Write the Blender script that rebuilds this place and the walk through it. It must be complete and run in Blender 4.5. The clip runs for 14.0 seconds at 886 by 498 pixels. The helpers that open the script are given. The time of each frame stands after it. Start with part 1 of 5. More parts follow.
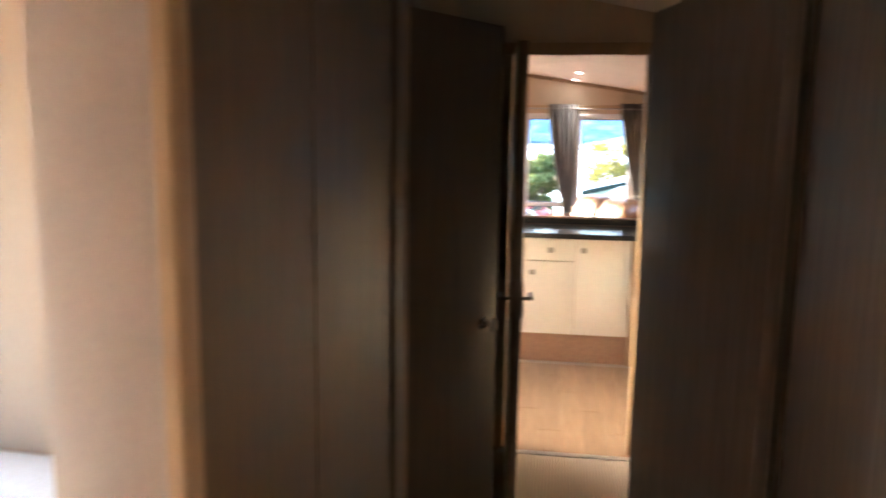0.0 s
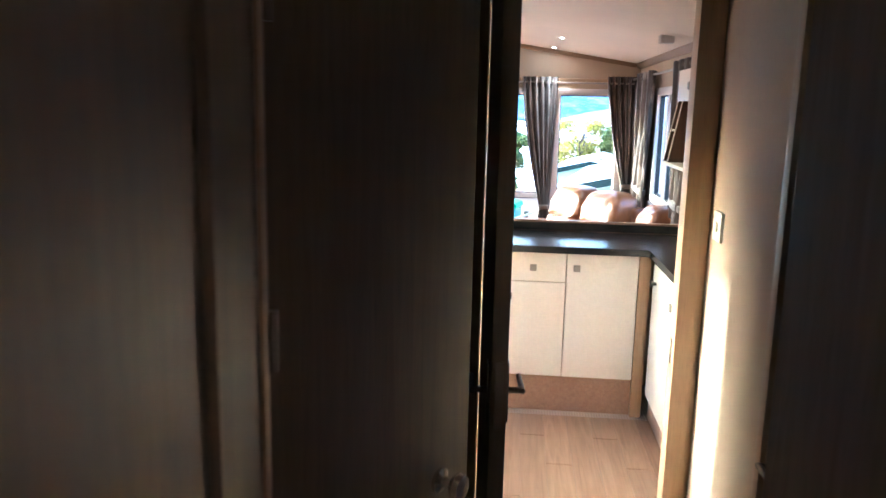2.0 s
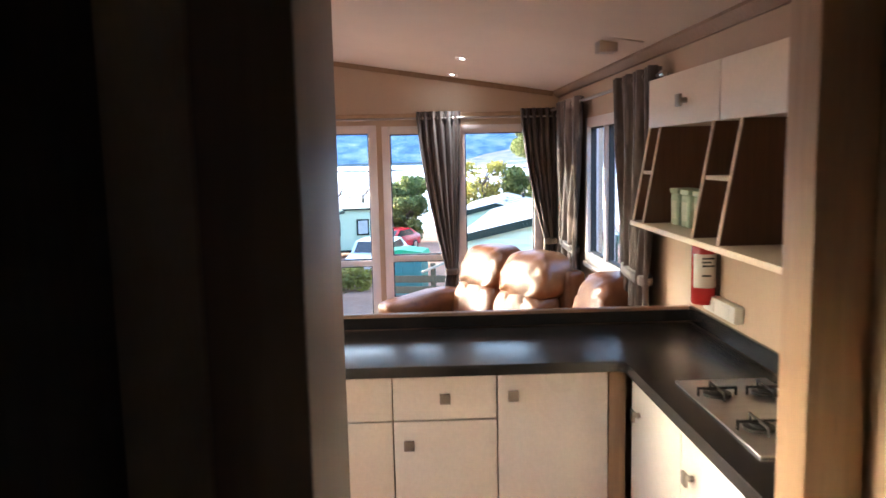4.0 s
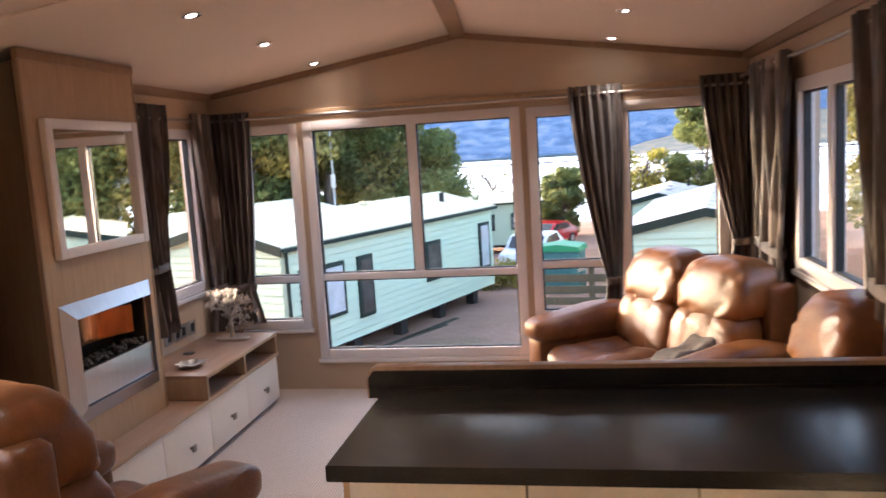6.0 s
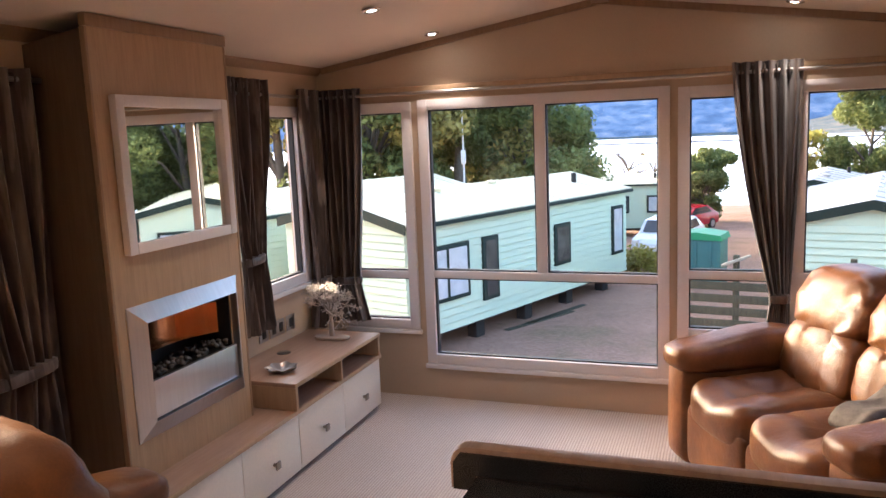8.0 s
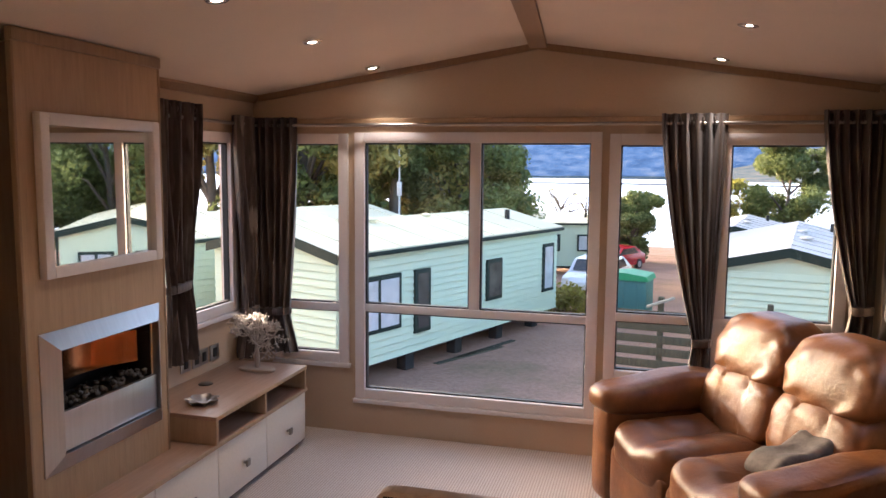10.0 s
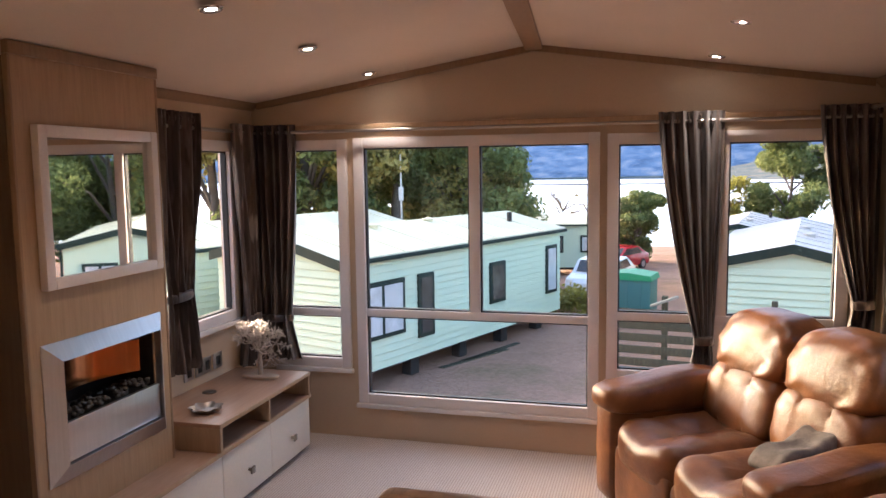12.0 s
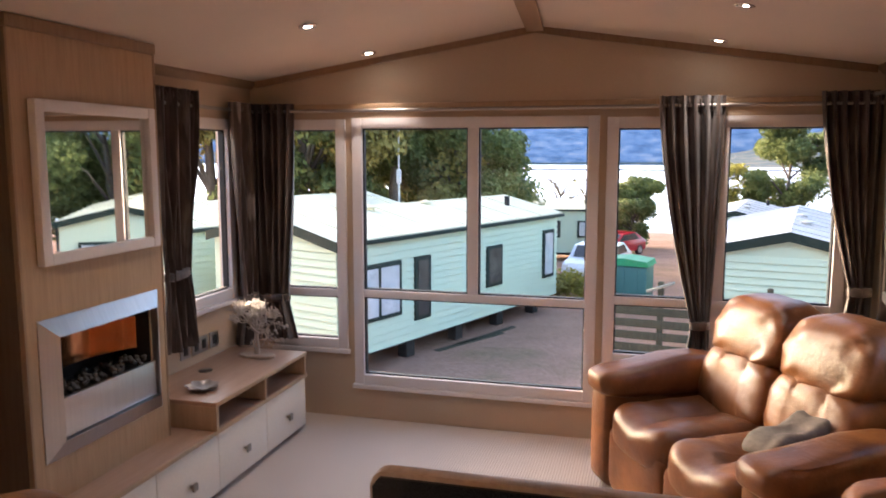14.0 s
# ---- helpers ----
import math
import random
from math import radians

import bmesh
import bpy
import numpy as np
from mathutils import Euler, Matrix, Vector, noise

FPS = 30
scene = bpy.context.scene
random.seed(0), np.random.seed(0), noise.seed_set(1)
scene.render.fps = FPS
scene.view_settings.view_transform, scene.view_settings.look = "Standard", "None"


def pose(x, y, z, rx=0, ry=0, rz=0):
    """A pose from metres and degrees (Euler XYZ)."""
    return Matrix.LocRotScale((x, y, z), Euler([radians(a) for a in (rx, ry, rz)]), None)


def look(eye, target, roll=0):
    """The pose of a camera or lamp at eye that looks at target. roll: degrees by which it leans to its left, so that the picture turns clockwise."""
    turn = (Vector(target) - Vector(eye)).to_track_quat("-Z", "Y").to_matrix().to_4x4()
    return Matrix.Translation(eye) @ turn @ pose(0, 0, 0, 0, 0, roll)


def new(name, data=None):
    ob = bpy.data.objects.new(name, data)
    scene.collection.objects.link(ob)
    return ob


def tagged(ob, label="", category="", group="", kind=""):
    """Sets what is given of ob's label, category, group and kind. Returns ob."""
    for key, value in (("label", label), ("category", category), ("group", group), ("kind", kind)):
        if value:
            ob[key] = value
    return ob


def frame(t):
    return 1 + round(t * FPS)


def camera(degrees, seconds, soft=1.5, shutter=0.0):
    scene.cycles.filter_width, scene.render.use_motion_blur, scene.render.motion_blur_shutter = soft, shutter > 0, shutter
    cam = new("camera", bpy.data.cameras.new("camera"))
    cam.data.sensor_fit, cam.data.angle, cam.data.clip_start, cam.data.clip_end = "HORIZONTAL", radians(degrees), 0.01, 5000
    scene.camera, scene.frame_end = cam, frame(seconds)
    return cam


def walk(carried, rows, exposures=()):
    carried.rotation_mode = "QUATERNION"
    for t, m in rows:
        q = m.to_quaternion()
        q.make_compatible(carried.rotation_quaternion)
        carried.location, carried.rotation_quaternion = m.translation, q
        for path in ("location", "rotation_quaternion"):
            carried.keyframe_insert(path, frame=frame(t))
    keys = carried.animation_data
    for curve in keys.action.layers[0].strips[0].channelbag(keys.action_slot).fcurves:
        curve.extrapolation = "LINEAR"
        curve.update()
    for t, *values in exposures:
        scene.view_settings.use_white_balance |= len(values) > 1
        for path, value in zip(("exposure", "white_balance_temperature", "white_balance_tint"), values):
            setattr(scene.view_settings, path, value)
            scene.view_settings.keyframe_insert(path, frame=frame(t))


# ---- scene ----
cam = camera(60.4, 14.0, shutter=0.5)
PATH = [
    (0, (0.724, -8.35, 1.549), (0.443, -6.393, 1.245), 0.8),
    (0.5, (0.686, -8.055, 1.553), (0.714, -6.078, 1.256), -0.3),
    (1, (0.718, -7.763, 1.548), (0.721, -5.787, 1.238), -0.5),
    (1.5, (0.673, -7.448, 1.575), (0.497, -5.483, 1.247), 3.0),
    (2, (0.612, -7.082, 1.563), (0.431, -5.124, 1.199), 1.3),
    (2.5, (0.641, -6.726, 1.553), (0.541, -4.759, 1.207), -1.7),
    (3, (0.657, -6.372, 1.578), (0.66, -4.406, 1.21), -2.9),
    (3.2, (0.653, -6.201, 1.564), (0.739, -4.23, 1.24), -1.9),
    (5.3, (0.737, -5.011, 1.546), (0.665, -3.024, 1.337), -1.4),
    (5.5, (0.753, -4.933, 1.538), (0.633, -2.946, 1.339), -2.4),
    (6, (0.677, -4.734, 1.517), (0.325, -2.781, 1.268), -3.6),
    (6.5, (0.664, -4.547, 1.549), (0.258, -2.608, 1.271), -2.9),
    (7, (0.637, -4.393, 1.529), (0.246, -2.456, 1.218), -3.1),
    (7.5, (0.634, -4.19, 1.519), (0.037, -2.305, 1.218), -2.6),
    (7.7, (0.597, -4.15, 1.559), (-0.081, -2.293, 1.258), -2.4),
    (9.8, (0.576, -4.129, 1.58), (0.027, -2.221, 1.344), 0.2),
    (10, (0.587, -4.133, 1.583), (0.074, -2.211, 1.367), 0.5),
    (10.5, (0.583, -4.13, 1.579), (0.085, -2.205, 1.368), 0.1),
    (11, (0.583, -4.13, 1.58), (0.083, -2.205, 1.377), -0.2),
    (11.5, (0.593, -4.134, 1.58), (0.09, -2.208, 1.39), -0.5),
    (12, (0.606, -4.135, 1.579), (0.084, -2.215, 1.374), -0.8),
    (12.5, (0.607, -4.135, 1.579), (0.047, -2.225, 1.38), -1.4),
    (13, (0.606, -4.136, 1.579), (0.04, -2.227, 1.387), -1.3),
    (13.5, (0.606, -4.135, 1.574), (0.036, -2.227, 1.385), -1.6),
    (14, (0.6, -4.132, 1.569), (0.087, -2.215, 1.321), 0.0),
]
walk(cam, [(t, look(eye, target, roll)) for t, eye, target, roll in PATH],
     exposures=[(0.0, 5.05, 5250, 4), (0.6, 5.4, 4600, 2), (1.0, 5.3, 4400, 2), (1.5, 5.2, 4450, 2), (3.2, 4.75, 4500, 4), (5.0, 3.55, 5850, 18), (8.0, 3.52, 5850, 18), (10.0, 3.22, 5900, 18), (14.0, 3.30, 5900, 18)])

# ---- world, sun and large lights ----
SUN_AZ = radians(-64)      # clockwise from straight ahead (+y); negative is to the left
SUN_EL = radians(10.0)
world = bpy.data.worlds.new("sky")
scene.world = world
world.use_nodes = True
_n = world.node_tree.nodes
_sky = _n.new("ShaderNodeTexSky")
_sky.sky_type, _sky.sun_disc = "NISHITA", False
_sky.sun_elevation, _sky.sun_rotation = SUN_EL, SUN_AZ
_sky.air_density, _sky.dust_density, _sky.ozone_density = 0.8, 6.0, 0.6
_n["Background"].inputs[1].default_value = 0.15
world.node_tree.links.new(_sky.outputs[0], _n["Background"].inputs[0])
_sl = bpy.data.lights.new("sun", "SUN")
_sl.energy, _sl.angle, _sl.color = 0.30, radians(2.5), (1.0, 0.86, 0.68)
_sun = new("sun", _sl)
_sun.matrix_world = look((0, 0, 0), (-math.sin(SUN_AZ) * math.cos(SUN_EL), -math.cos(SUN_AZ) * math.cos(SUN_EL), -math.sin(SUN_EL)))


# ---- materials ----
def mat(name, base=(0.5, 0.5, 0.5), rough=0.5, metal=0.0, spec=0.5):
    m = bpy.data.materials.new(name)
    m.use_nodes = True
    b = m.node_tree.nodes["Principled BSDF"]
    b.inputs["Base Color"].default_value = (*base, 1)
    b.inputs["Roughness"].default_value = rough
    b.inputs["Metallic"].default_value = metal
    b.inputs["Specular IOR Level"].default_value = spec
    return m, m.node_tree, b


def N(t, kind, **kw):
    n = t.nodes.new(kind)
    for k, v in kw.items():
        n.inputs[k.replace("_", " ")].default_value = v
    return n


def coords(t, scale=(1, 1, 1), rot=(0, 0, 0)):
    g = t.nodes.new("ShaderNodeNewGeometry")
    m = t.nodes.new("ShaderNodeMapping")
    m.inputs["Scale"].default_value = scale
    m.inputs["Rotation"].default_value = rot
    t.links.new(g.outputs["Position"], m.inputs["Vector"])
    return m.outputs[0]


def obcoords(t, scale=(1, 1, 1)):
    g = t.nodes.new("ShaderNodeTexCoord")
    m = t.nodes.new("ShaderNodeMapping")
    m.inputs["Scale"].default_value = scale
    t.links.new(g.outputs["Object"], m.inputs["Vector"])
    return m.outputs[0]


def ramp(t, fac, stops):
    r = t.nodes.new("ShaderNodeValToRGB")
    e = r.color_ramp.elements
    while len(e) < len(stops):
        e.new(0.5)
    for q, (p, c) in zip(e, stops):
        q.position, q.color = p, (*c, 1)
    t.links.new(fac, r.inputs[0])
    return r.outputs[0]


def noisy(t, vec, scale, detail=4.0, rough=0.55, dist=0.0):
    n = N(t, "ShaderNodeTexNoise", Scale=scale, Detail=detail, Roughness=rough, Distortion=dist)
    t.links.new(vec, n.inputs["Vector"])
    return n.outputs["Fac"]


def mixc(t, fac, a, b, mode="MIX"):
    m = t.nodes.new("ShaderNodeMix")
    m.data_type, m.blend_type = "RGBA", mode
    for sock, v in ((m.inputs[0], fac), (m.inputs[6], a), (m.inputs[7], b)):
        if isinstance(v, (float, int)):
            sock.default_value = v
        elif isinstance(v, tuple):
            sock.default_value = (*v, 1)
        else:
            t.links.new(v, sock)
    return m.outputs[2]


def bump(t, b, height, strength=0.2, dist=0.005):
    n = N(t, "ShaderNodeBump", Strength=strength, Distance=dist)
    t.links.new(height, n.inputs["Height"])
    t.links.new(n.outputs[0], b.inputs["Normal"])


def two_scale(name, c1, c2, rough, fine=60.0, coarse=3.0, bumps=0.1, scale=(1, 1, 1), metal=0.0, spec=0.5, rough_var=0.08):
    m, t, b = mat(name, c1, rough, metal, spec)
    v = coords(t, scale)
    f, c = noisy(t, v, fine, 4), noisy(t, v, coarse, 3)
    col = mixc(t, ramp(t, c, [(0.3, (0, 0, 0)), (0.7, (1, 1, 1))]), c1, c2)
    col = mixc(t, 0.18, col, ramp(t, f, [(0.25, tuple(q * 0.7 for q in c1)), (0.75, tuple(min(1, q * 1.25) for q in c2))]))
    t.links.new(col, b.inputs["Base Color"])
    if bumps:
        bump(t, b, f, bumps, 0.002)
    mr = N(t, "ShaderNodeMapRange", To_Min=max(0.02, rough - rough_var), To_Max=min(1, rough + rough_var))
    t.links.new(c, mr.inputs[0])
    t.links.new(mr.outputs[0], b.inputs["Roughness"])
    return m


def wood(name, c1, c2, rough=0.4, grain=(26, 26, 1.6), bumps=0.06, spec=0.5):
    m, t, b = mat(name, c1, rough, 0, spec)
    v = coords(t, grain)
    f = noisy(t, v, 2.2, 6, 0.6, 0.6)
    g = noisy(t, v, 9.0, 4, 0.6, 0.2)
    col = mixc(t, ramp(t, f, [(0.3, (0, 0, 0)), (0.72, (1, 1, 1))]), c1, c2)
    col = mixc(t, ramp(t, g, [(0.55, (0, 0, 0)), (0.75, (0.5, 0.5, 0.5))]), col, tuple(q * 0.6 for q in c1))
    t.links.new(col, b.inputs["Base Color"])
    bump(t, b, g, bumps, 0.002)
    return m


WALLPAPER = two_scale("wallpaper", (0.50, 0.38, 0.27), (0.46, 0.35, 0.25), 0.7, 220, 2.0, 0.08, (1, 1, 0.25))
CEILING = two_scale("ceiling_board", (0.66, 0.56, 0.46), (0.62, 0.53, 0.44), 0.65, 150, 1.6, 0.05)
TRIM = wood("trim_oak", (0.24, 0.15, 0.085), (0.29, 0.19, 0.11), 0.45)
OAK = wood("oak_laminate", (0.33, 0.21, 0.12), (0.42, 0.28, 0.165), 0.42)
OAK_X = wood("oak_laminate_lengthways", (0.30, 0.175, 0.115), (0.38, 0.24, 0.165), 0.35, (26, 1.6, 26))
# Lighter walnut, raised further to stand in for missing bounce light in the passage.
GREY_WALNUT = wood("grey_walnut_panel", (0.25, 0.19, 0.155), (0.34, 0.26, 0.215), 0.45, (22, 22, 1.3))
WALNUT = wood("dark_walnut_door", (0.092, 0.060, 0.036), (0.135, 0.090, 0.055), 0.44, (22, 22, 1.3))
CASING = wood("door_casing_oak", (0.36, 0.24, 0.14), (0.44, 0.30, 0.18), 0.4)
CREAM = two_scale("cream_gloss_board", (0.72, 0.64, 0.54), (0.71, 0.63, 0.53), 0.36, 90, 2.5, 0.02, rough_var=0.02)
KITCHEN_WHITE = two_scale("white_kitchen_board", (0.74, 0.69, 0.62), (0.72, 0.67, 0.60), 0.3, 90, 2.5, 0.02)
UPVC = two_scale("white_upvc", (0.66, 0.62, 0.62), (0.64, 0.60, 0.60), 0.32, 120, 3.0, 0.02)
STEEL = two_scale("brushed_steel", (0.56, 0.56, 0.58), (0.50, 0.50, 0.52), 0.33, 60, 4, 0.03, (1, 30, 1), 1.0)
CHROME = mat("chrome", (0.72, 0.70, 0.68), 0.15, 1.0)[0]
DARK_METAL = two_scale("dark_pewter", (0.16, 0.13, 0.11), (0.12, 0.10, 0.085), 0.35, 90, 8, 0.05, (1, 1, 1), 0.9)
PEWTER = two_scale("brushed_pewter", (0.34, 0.30, 0.26), (0.26, 0.23, 0.20), 0.38, 90, 8, 0.05, (1, 1, 1), 0.9)
BLACK = mat("matt_black", (0.012, 0.011, 0.011), 0.35)[0]
RUBBER = mat("black_gasket", (0.015, 0.015, 0.016), 0.6)[0]


def worktop_mat():
    m, t, b = mat("black_worktop", (0.022, 0.021, 0.021), 0.36)
    v = coords(t)
    f = noisy(t, v, 420, 3)
    c = noisy(t, v, 5, 3)
    t.links.new(ramp(t, f, [(0.42, (0.008, 0.008, 0.009)), (0.68, (0.032, 0.031, 0.032))]), b.inputs["Base Color"])
    mr = N(t, "ShaderNodeMapRange", To_Min=0.20, To_Max=0.28)
    t.links.new(c, mr.inputs[0])
    t.links.new(mr.outputs[0], b.inputs["Roughness"])
    bump(t, b, f, 0.08, 0.001)
    return m


WORKTOP = worktop_mat()


def leather_mat():
    m, t, b = mat("tan_leather", (0.28, 0.12, 0.04), 0.32, 0.0, 0.38)
    v = obcoords(t)
    c = noisy(t, v, 4.5, 4)
    f = noisy(t, v, 160, 3)
    vo = N(t, "ShaderNodeTexVoronoi", Scale=230.0)
    t.links.new(v, vo.inputs["Vector"])
    col = ramp(t, c, [(0.32, (0.066, 0.021, 0.008)), (0.52, (0.140, 0.050, 0.015)), (0.72, (0.240, 0.095, 0.027))])
    t.links.new(mixc(t, 0.15, col, ramp(t, f, [(0.3, (0.10, 0.034, 0.011)), (0.7, (0.26, 0.10, 0.03))])), b.inputs["Base Color"])
    w = noisy(t, v, 14, 6, 0.65, 1.6)
    add = t.nodes.new("ShaderNodeMath")
    add.operation = "MULTIPLY_ADD"
    add.inputs[1].default_value = 0.12
    t.links.new(vo.outputs["Distance"], add.inputs[0])
    t.links.new(w, add.inputs[2])
    bump(t, b, add.outputs[0], 0.24, 0.012)
    mr = N(t, "ShaderNodeMapRange", To_Min=0.26, To_Max=0.42)
    t.links.new(c, mr.inputs[0])
    t.links.new(mr.outputs[0], b.inputs["Roughness"])
    return m


LEATHER = leather_mat()


def curtain_mat(name, leaves):
    m, t, b = mat(name, (0.1, 0.07, 0.05), 0.42)
    c = noisy(t, coords(t, (9, 9, 2.6)), 1.0, 3, 0.5, 0.8)
    vo = N(t, "ShaderNodeTexVoronoi", Scale=5.5)
    t.links.new(coords(t, (1, 1, 0.62)), vo.inputs["Vector"])
    f = noisy(t, coords(t, (700, 700, 90)), 1.0, 2)
    leaf = ramp(t, vo.outputs["Distance"], [(0.27, (leaves, leaves, leaves)), (0.36, (0, 0, 0))])
    st = noisy(t, coords(t, (46, 46, 1.6)), 1.0, 3, 0.5, 0.3)
    dash = noisy(t, coords(t, (30, 30, 4.5)), 1.0, 2, 0.5, 0.2)
    col = ramp(t, c, [(0.35, (0.022, 0.013, 0.011)), (0.55, (0.050, 0.031, 0.025)), (0.72, (0.105, 0.074, 0.060))])
    col = mixc(t, ramp(t, st, [(0.50, (0, 0, 0)), (0.66, (0.5, 0.5, 0.5))]), col, (0.15, 0.108, 0.09))
    col = mixc(t, ramp(t, dash, [(0.56, (0, 0, 0)), (0.64, (0.55, 0.55, 0.55))]), col, (0.20, 0.155, 0.135))
    col = mixc(t, leaf, col, (0.34, 0.29, 0.26))
    col = mixc(t, 0.2, col, ramp(t, f, [(0.3, (0.024, 0.015, 0.012)), (0.7, (0.11, 0.08, 0.066))]))
    t.links.new(col, b.inputs["Base Color"])
    b.inputs["Sheen Weight"].default_value = 0.25
    bump(t, b, f, 0.15, 0.001)
    return m


CURTAIN = curtain_mat("brown_satin_curtain", 0.18)
LEAF_CURTAIN = curtain_mat("leaf_patterned_curtain", 0.9)


def carpet_mat():
    m, t, b = mat("ribbed_beige_carpet", (0.38, 0.30, 0.24), 0.95, 0, 0.1)
    v = coords(t)
    w = t.nodes.new("ShaderNodeTexWave")
    w.bands_direction = "X"
    w.inputs["Scale"].default_value = 22.0
    w.inputs["Distortion"].default_value = 0.6
    w.inputs["Detail Scale"].default_value = 6.0
    t.links.new(v, w.inputs["Vector"])
    w2 = t.nodes.new("ShaderNodeTexWave")
    w2.bands_direction = "Y"
    w2.inputs["Scale"].default_value = 26.0
    w2.inputs["Distortion"].default_value = 0.6
    t.links.new(v, w2.inputs["Vector"])
    f = noisy(t, v, 350, 3)
    c = noisy(t, v, 2.2, 4)
    col = ramp(t, w.outputs["Fac"], [(0.1, (0.38, 0.315, 0.275)), (0.6, (0.64, 0.555, 0.50))])
    col = mixc(t, 0.3, col, ramp(t, w2.outputs["Fac"], [(0.1, (0.34, 0.275, 0.235)), (0.6, (0.58, 0.50, 0.44))]))
    col = mixc(t, 0.3, col, ramp(t, f, [(0.3, (0.34, 0.275, 0.235)), (0.7, (0.60, 0.52, 0.46))]))
    col = mixc(t, ramp(t, c, [(0.35, (0, 0, 0)), (0.8, (0.25, 0.25, 0.25))]), col, (0.42, 0.345, 0.295))
    t.links.new(col, b.inputs["Base Color"])
    bump(t, b, w.outputs["Fac"], 0.5, 0.004)
    return m


CARPET = carpet_mat()


def floorboard_mat():
    m, t, b = mat("oak_vinyl_plank", (0.36, 0.23, 0.14), 0.33)
    v = coords(t, (22, 1.5, 22))
    f = noisy(t, v, 2.0, 6, 0.6, 0.7)
    oi = t.nodes.new("ShaderNodeObjectInfo")
    col = ramp(t, f, [(0.3, (0.27, 0.165, 0.10)), (0.7, (0.43, 0.285, 0.18))])
    col = mixc(t, ramp(t, oi.outputs["Random"], [(0.0, (0, 0, 0)), (1.0, (0.55, 0.55, 0.55))]), col, (0.23, 0.145, 0.095))
    t.links.new(col, b.inputs["Base Color"])
    bump(t, b, f, 0.05, 0.001)
    return m


PLANK = floorboard_mat()


def glass_mat():
    m = bpy.data.materials.new("window_glass")
    m.use_nodes = True
    t = m.node_tree
    t.nodes.remove(t.nodes["Principled BSDF"])
    tr = t.nodes.new("ShaderNodeBsdfTransparent")
    tr.inputs[0].default_value = (0.97, 0.985, 0.98, 1)
    gl = t.nodes.new("ShaderNodeBsdfGlossy")
    gl.inputs["Roughness"].default_value = 0.02
    lw = t.nodes.new("ShaderNodeLayerWeight")
    pw = t.nodes.new("ShaderNodeMath")
    pw.operation = "POWER"
    pw.inputs[1].default_value = 4.0
    t.links.new(lw.outputs["Facing"], pw.inputs[0])
    fr = t.nodes.new("ShaderNodeMath")
    fr.operation = "MULTIPLY_ADD"
    fr.inputs[1].default_value, fr.inputs[2].default_value = 0.35, 0.015
    t.links.new(pw.outputs[0], fr.inputs[0])
    mx = t.nodes.new("ShaderNodeMixShader")
    t.links.new(fr.outputs[0], mx.inputs[0])
    t.links.new(tr.outputs[0], mx.inputs[1])
    t.links.new(gl.outputs[0], mx.inputs[2])
    t.links.new(mx.outputs[0], t.nodes["Material Output"].inputs[0])
    return m


GLASS = glass_mat()
MIRROR = mat("silvered_mirror", (0.86, 0.87, 0.86), 0.015, 1.0)[0]
COPPER = two_scale("copper_reflector", (0.62, 0.30, 0.13), (0.45, 0.20, 0.09), 0.16, 6, 9, 0.04, (1, 6, 0.4), 1.0)


def glow_mat(name, col, strength):
    m, t, b = mat(name, (0.8, 0.8, 0.8), 0.4)
    b.inputs["Emission Color"].default_value = (*col, 1)
    b.inputs["Emission Strength"].default_value = strength
    return m


BULB = glow_mat("lit_lamp_glass", (1.0, 0.9, 0.74), 9.0)

# ---- mesh helpers ----
POSES = {}


def thing(name, x=0.0, y=0.0, z=0.0, rz=0.0, label="", category="", group="", kind=""):
    ob = new(name)
    ob.empty_display_size = 0.1
    ob.matrix_basis = pose(x, y, z, 0, 0, rz)
    POSES[ob] = ob.matrix_basis.copy()
    return tagged(ob, label, category, group, kind)


def mesh_from(name, bm, material, smooth=None):
    me = bpy.data.meshes.new(name)
    bmesh.ops.recalc_face_normals(bm, faces=bm.faces[:])
    bm.to_mesh(me)
    bm.free()
    if smooth is not None:
        for p in me.polygons:
            p.use_smooth = True
        me.set_sharp_from_angle(angle=radians(smooth))
    me.materials.append(material)
    return me


def part(name, bm, material, parent=None, label="", smooth=40, world=True, **tags):
    """One mesh object under a thing or a part. world: the bmesh is in the place's own axes."""
    if parent is not None and world:
        bm.transform(POSES[parent].inverted())
    ob = new(name, mesh_from(name, bm, material, smooth))
    if parent is not None:
        ob.parent = parent
        POSES[ob] = POSES[parent]
    else:
        POSES[ob] = Matrix.Identity(4)
    return tagged(ob, label, **tags)


def box(lo, hi, bevel=0.0, bm=None, seg=2):
    """A box from corner to corner, its edges rounded, added to bm or to a new bmesh."""
    b2 = bmesh.new()
    bmesh.ops.create_cube(b2, size=1.0)
    lo, hi = Vector(lo), Vector(hi)
    for v in b2.verts:
        v.co = Vector([lo[i] + (hi[i] - lo[i]) * (v.co[i] + 0.5) for i in range(3)])
    if bevel:
        bmesh.ops.bevel(b2, geom=b2.edges[:], offset=bevel, segments=seg, profile=0.6, affect="EDGES")
    if bm is None:
        return b2
    join(bm, b2)
    return bm


def join(bm, other):
    me = bpy.data.meshes.new("tmp")
    other.to_mesh(me)
    other.free()
    bm.from_mesh(me)
    bpy.data.meshes.remove(me)


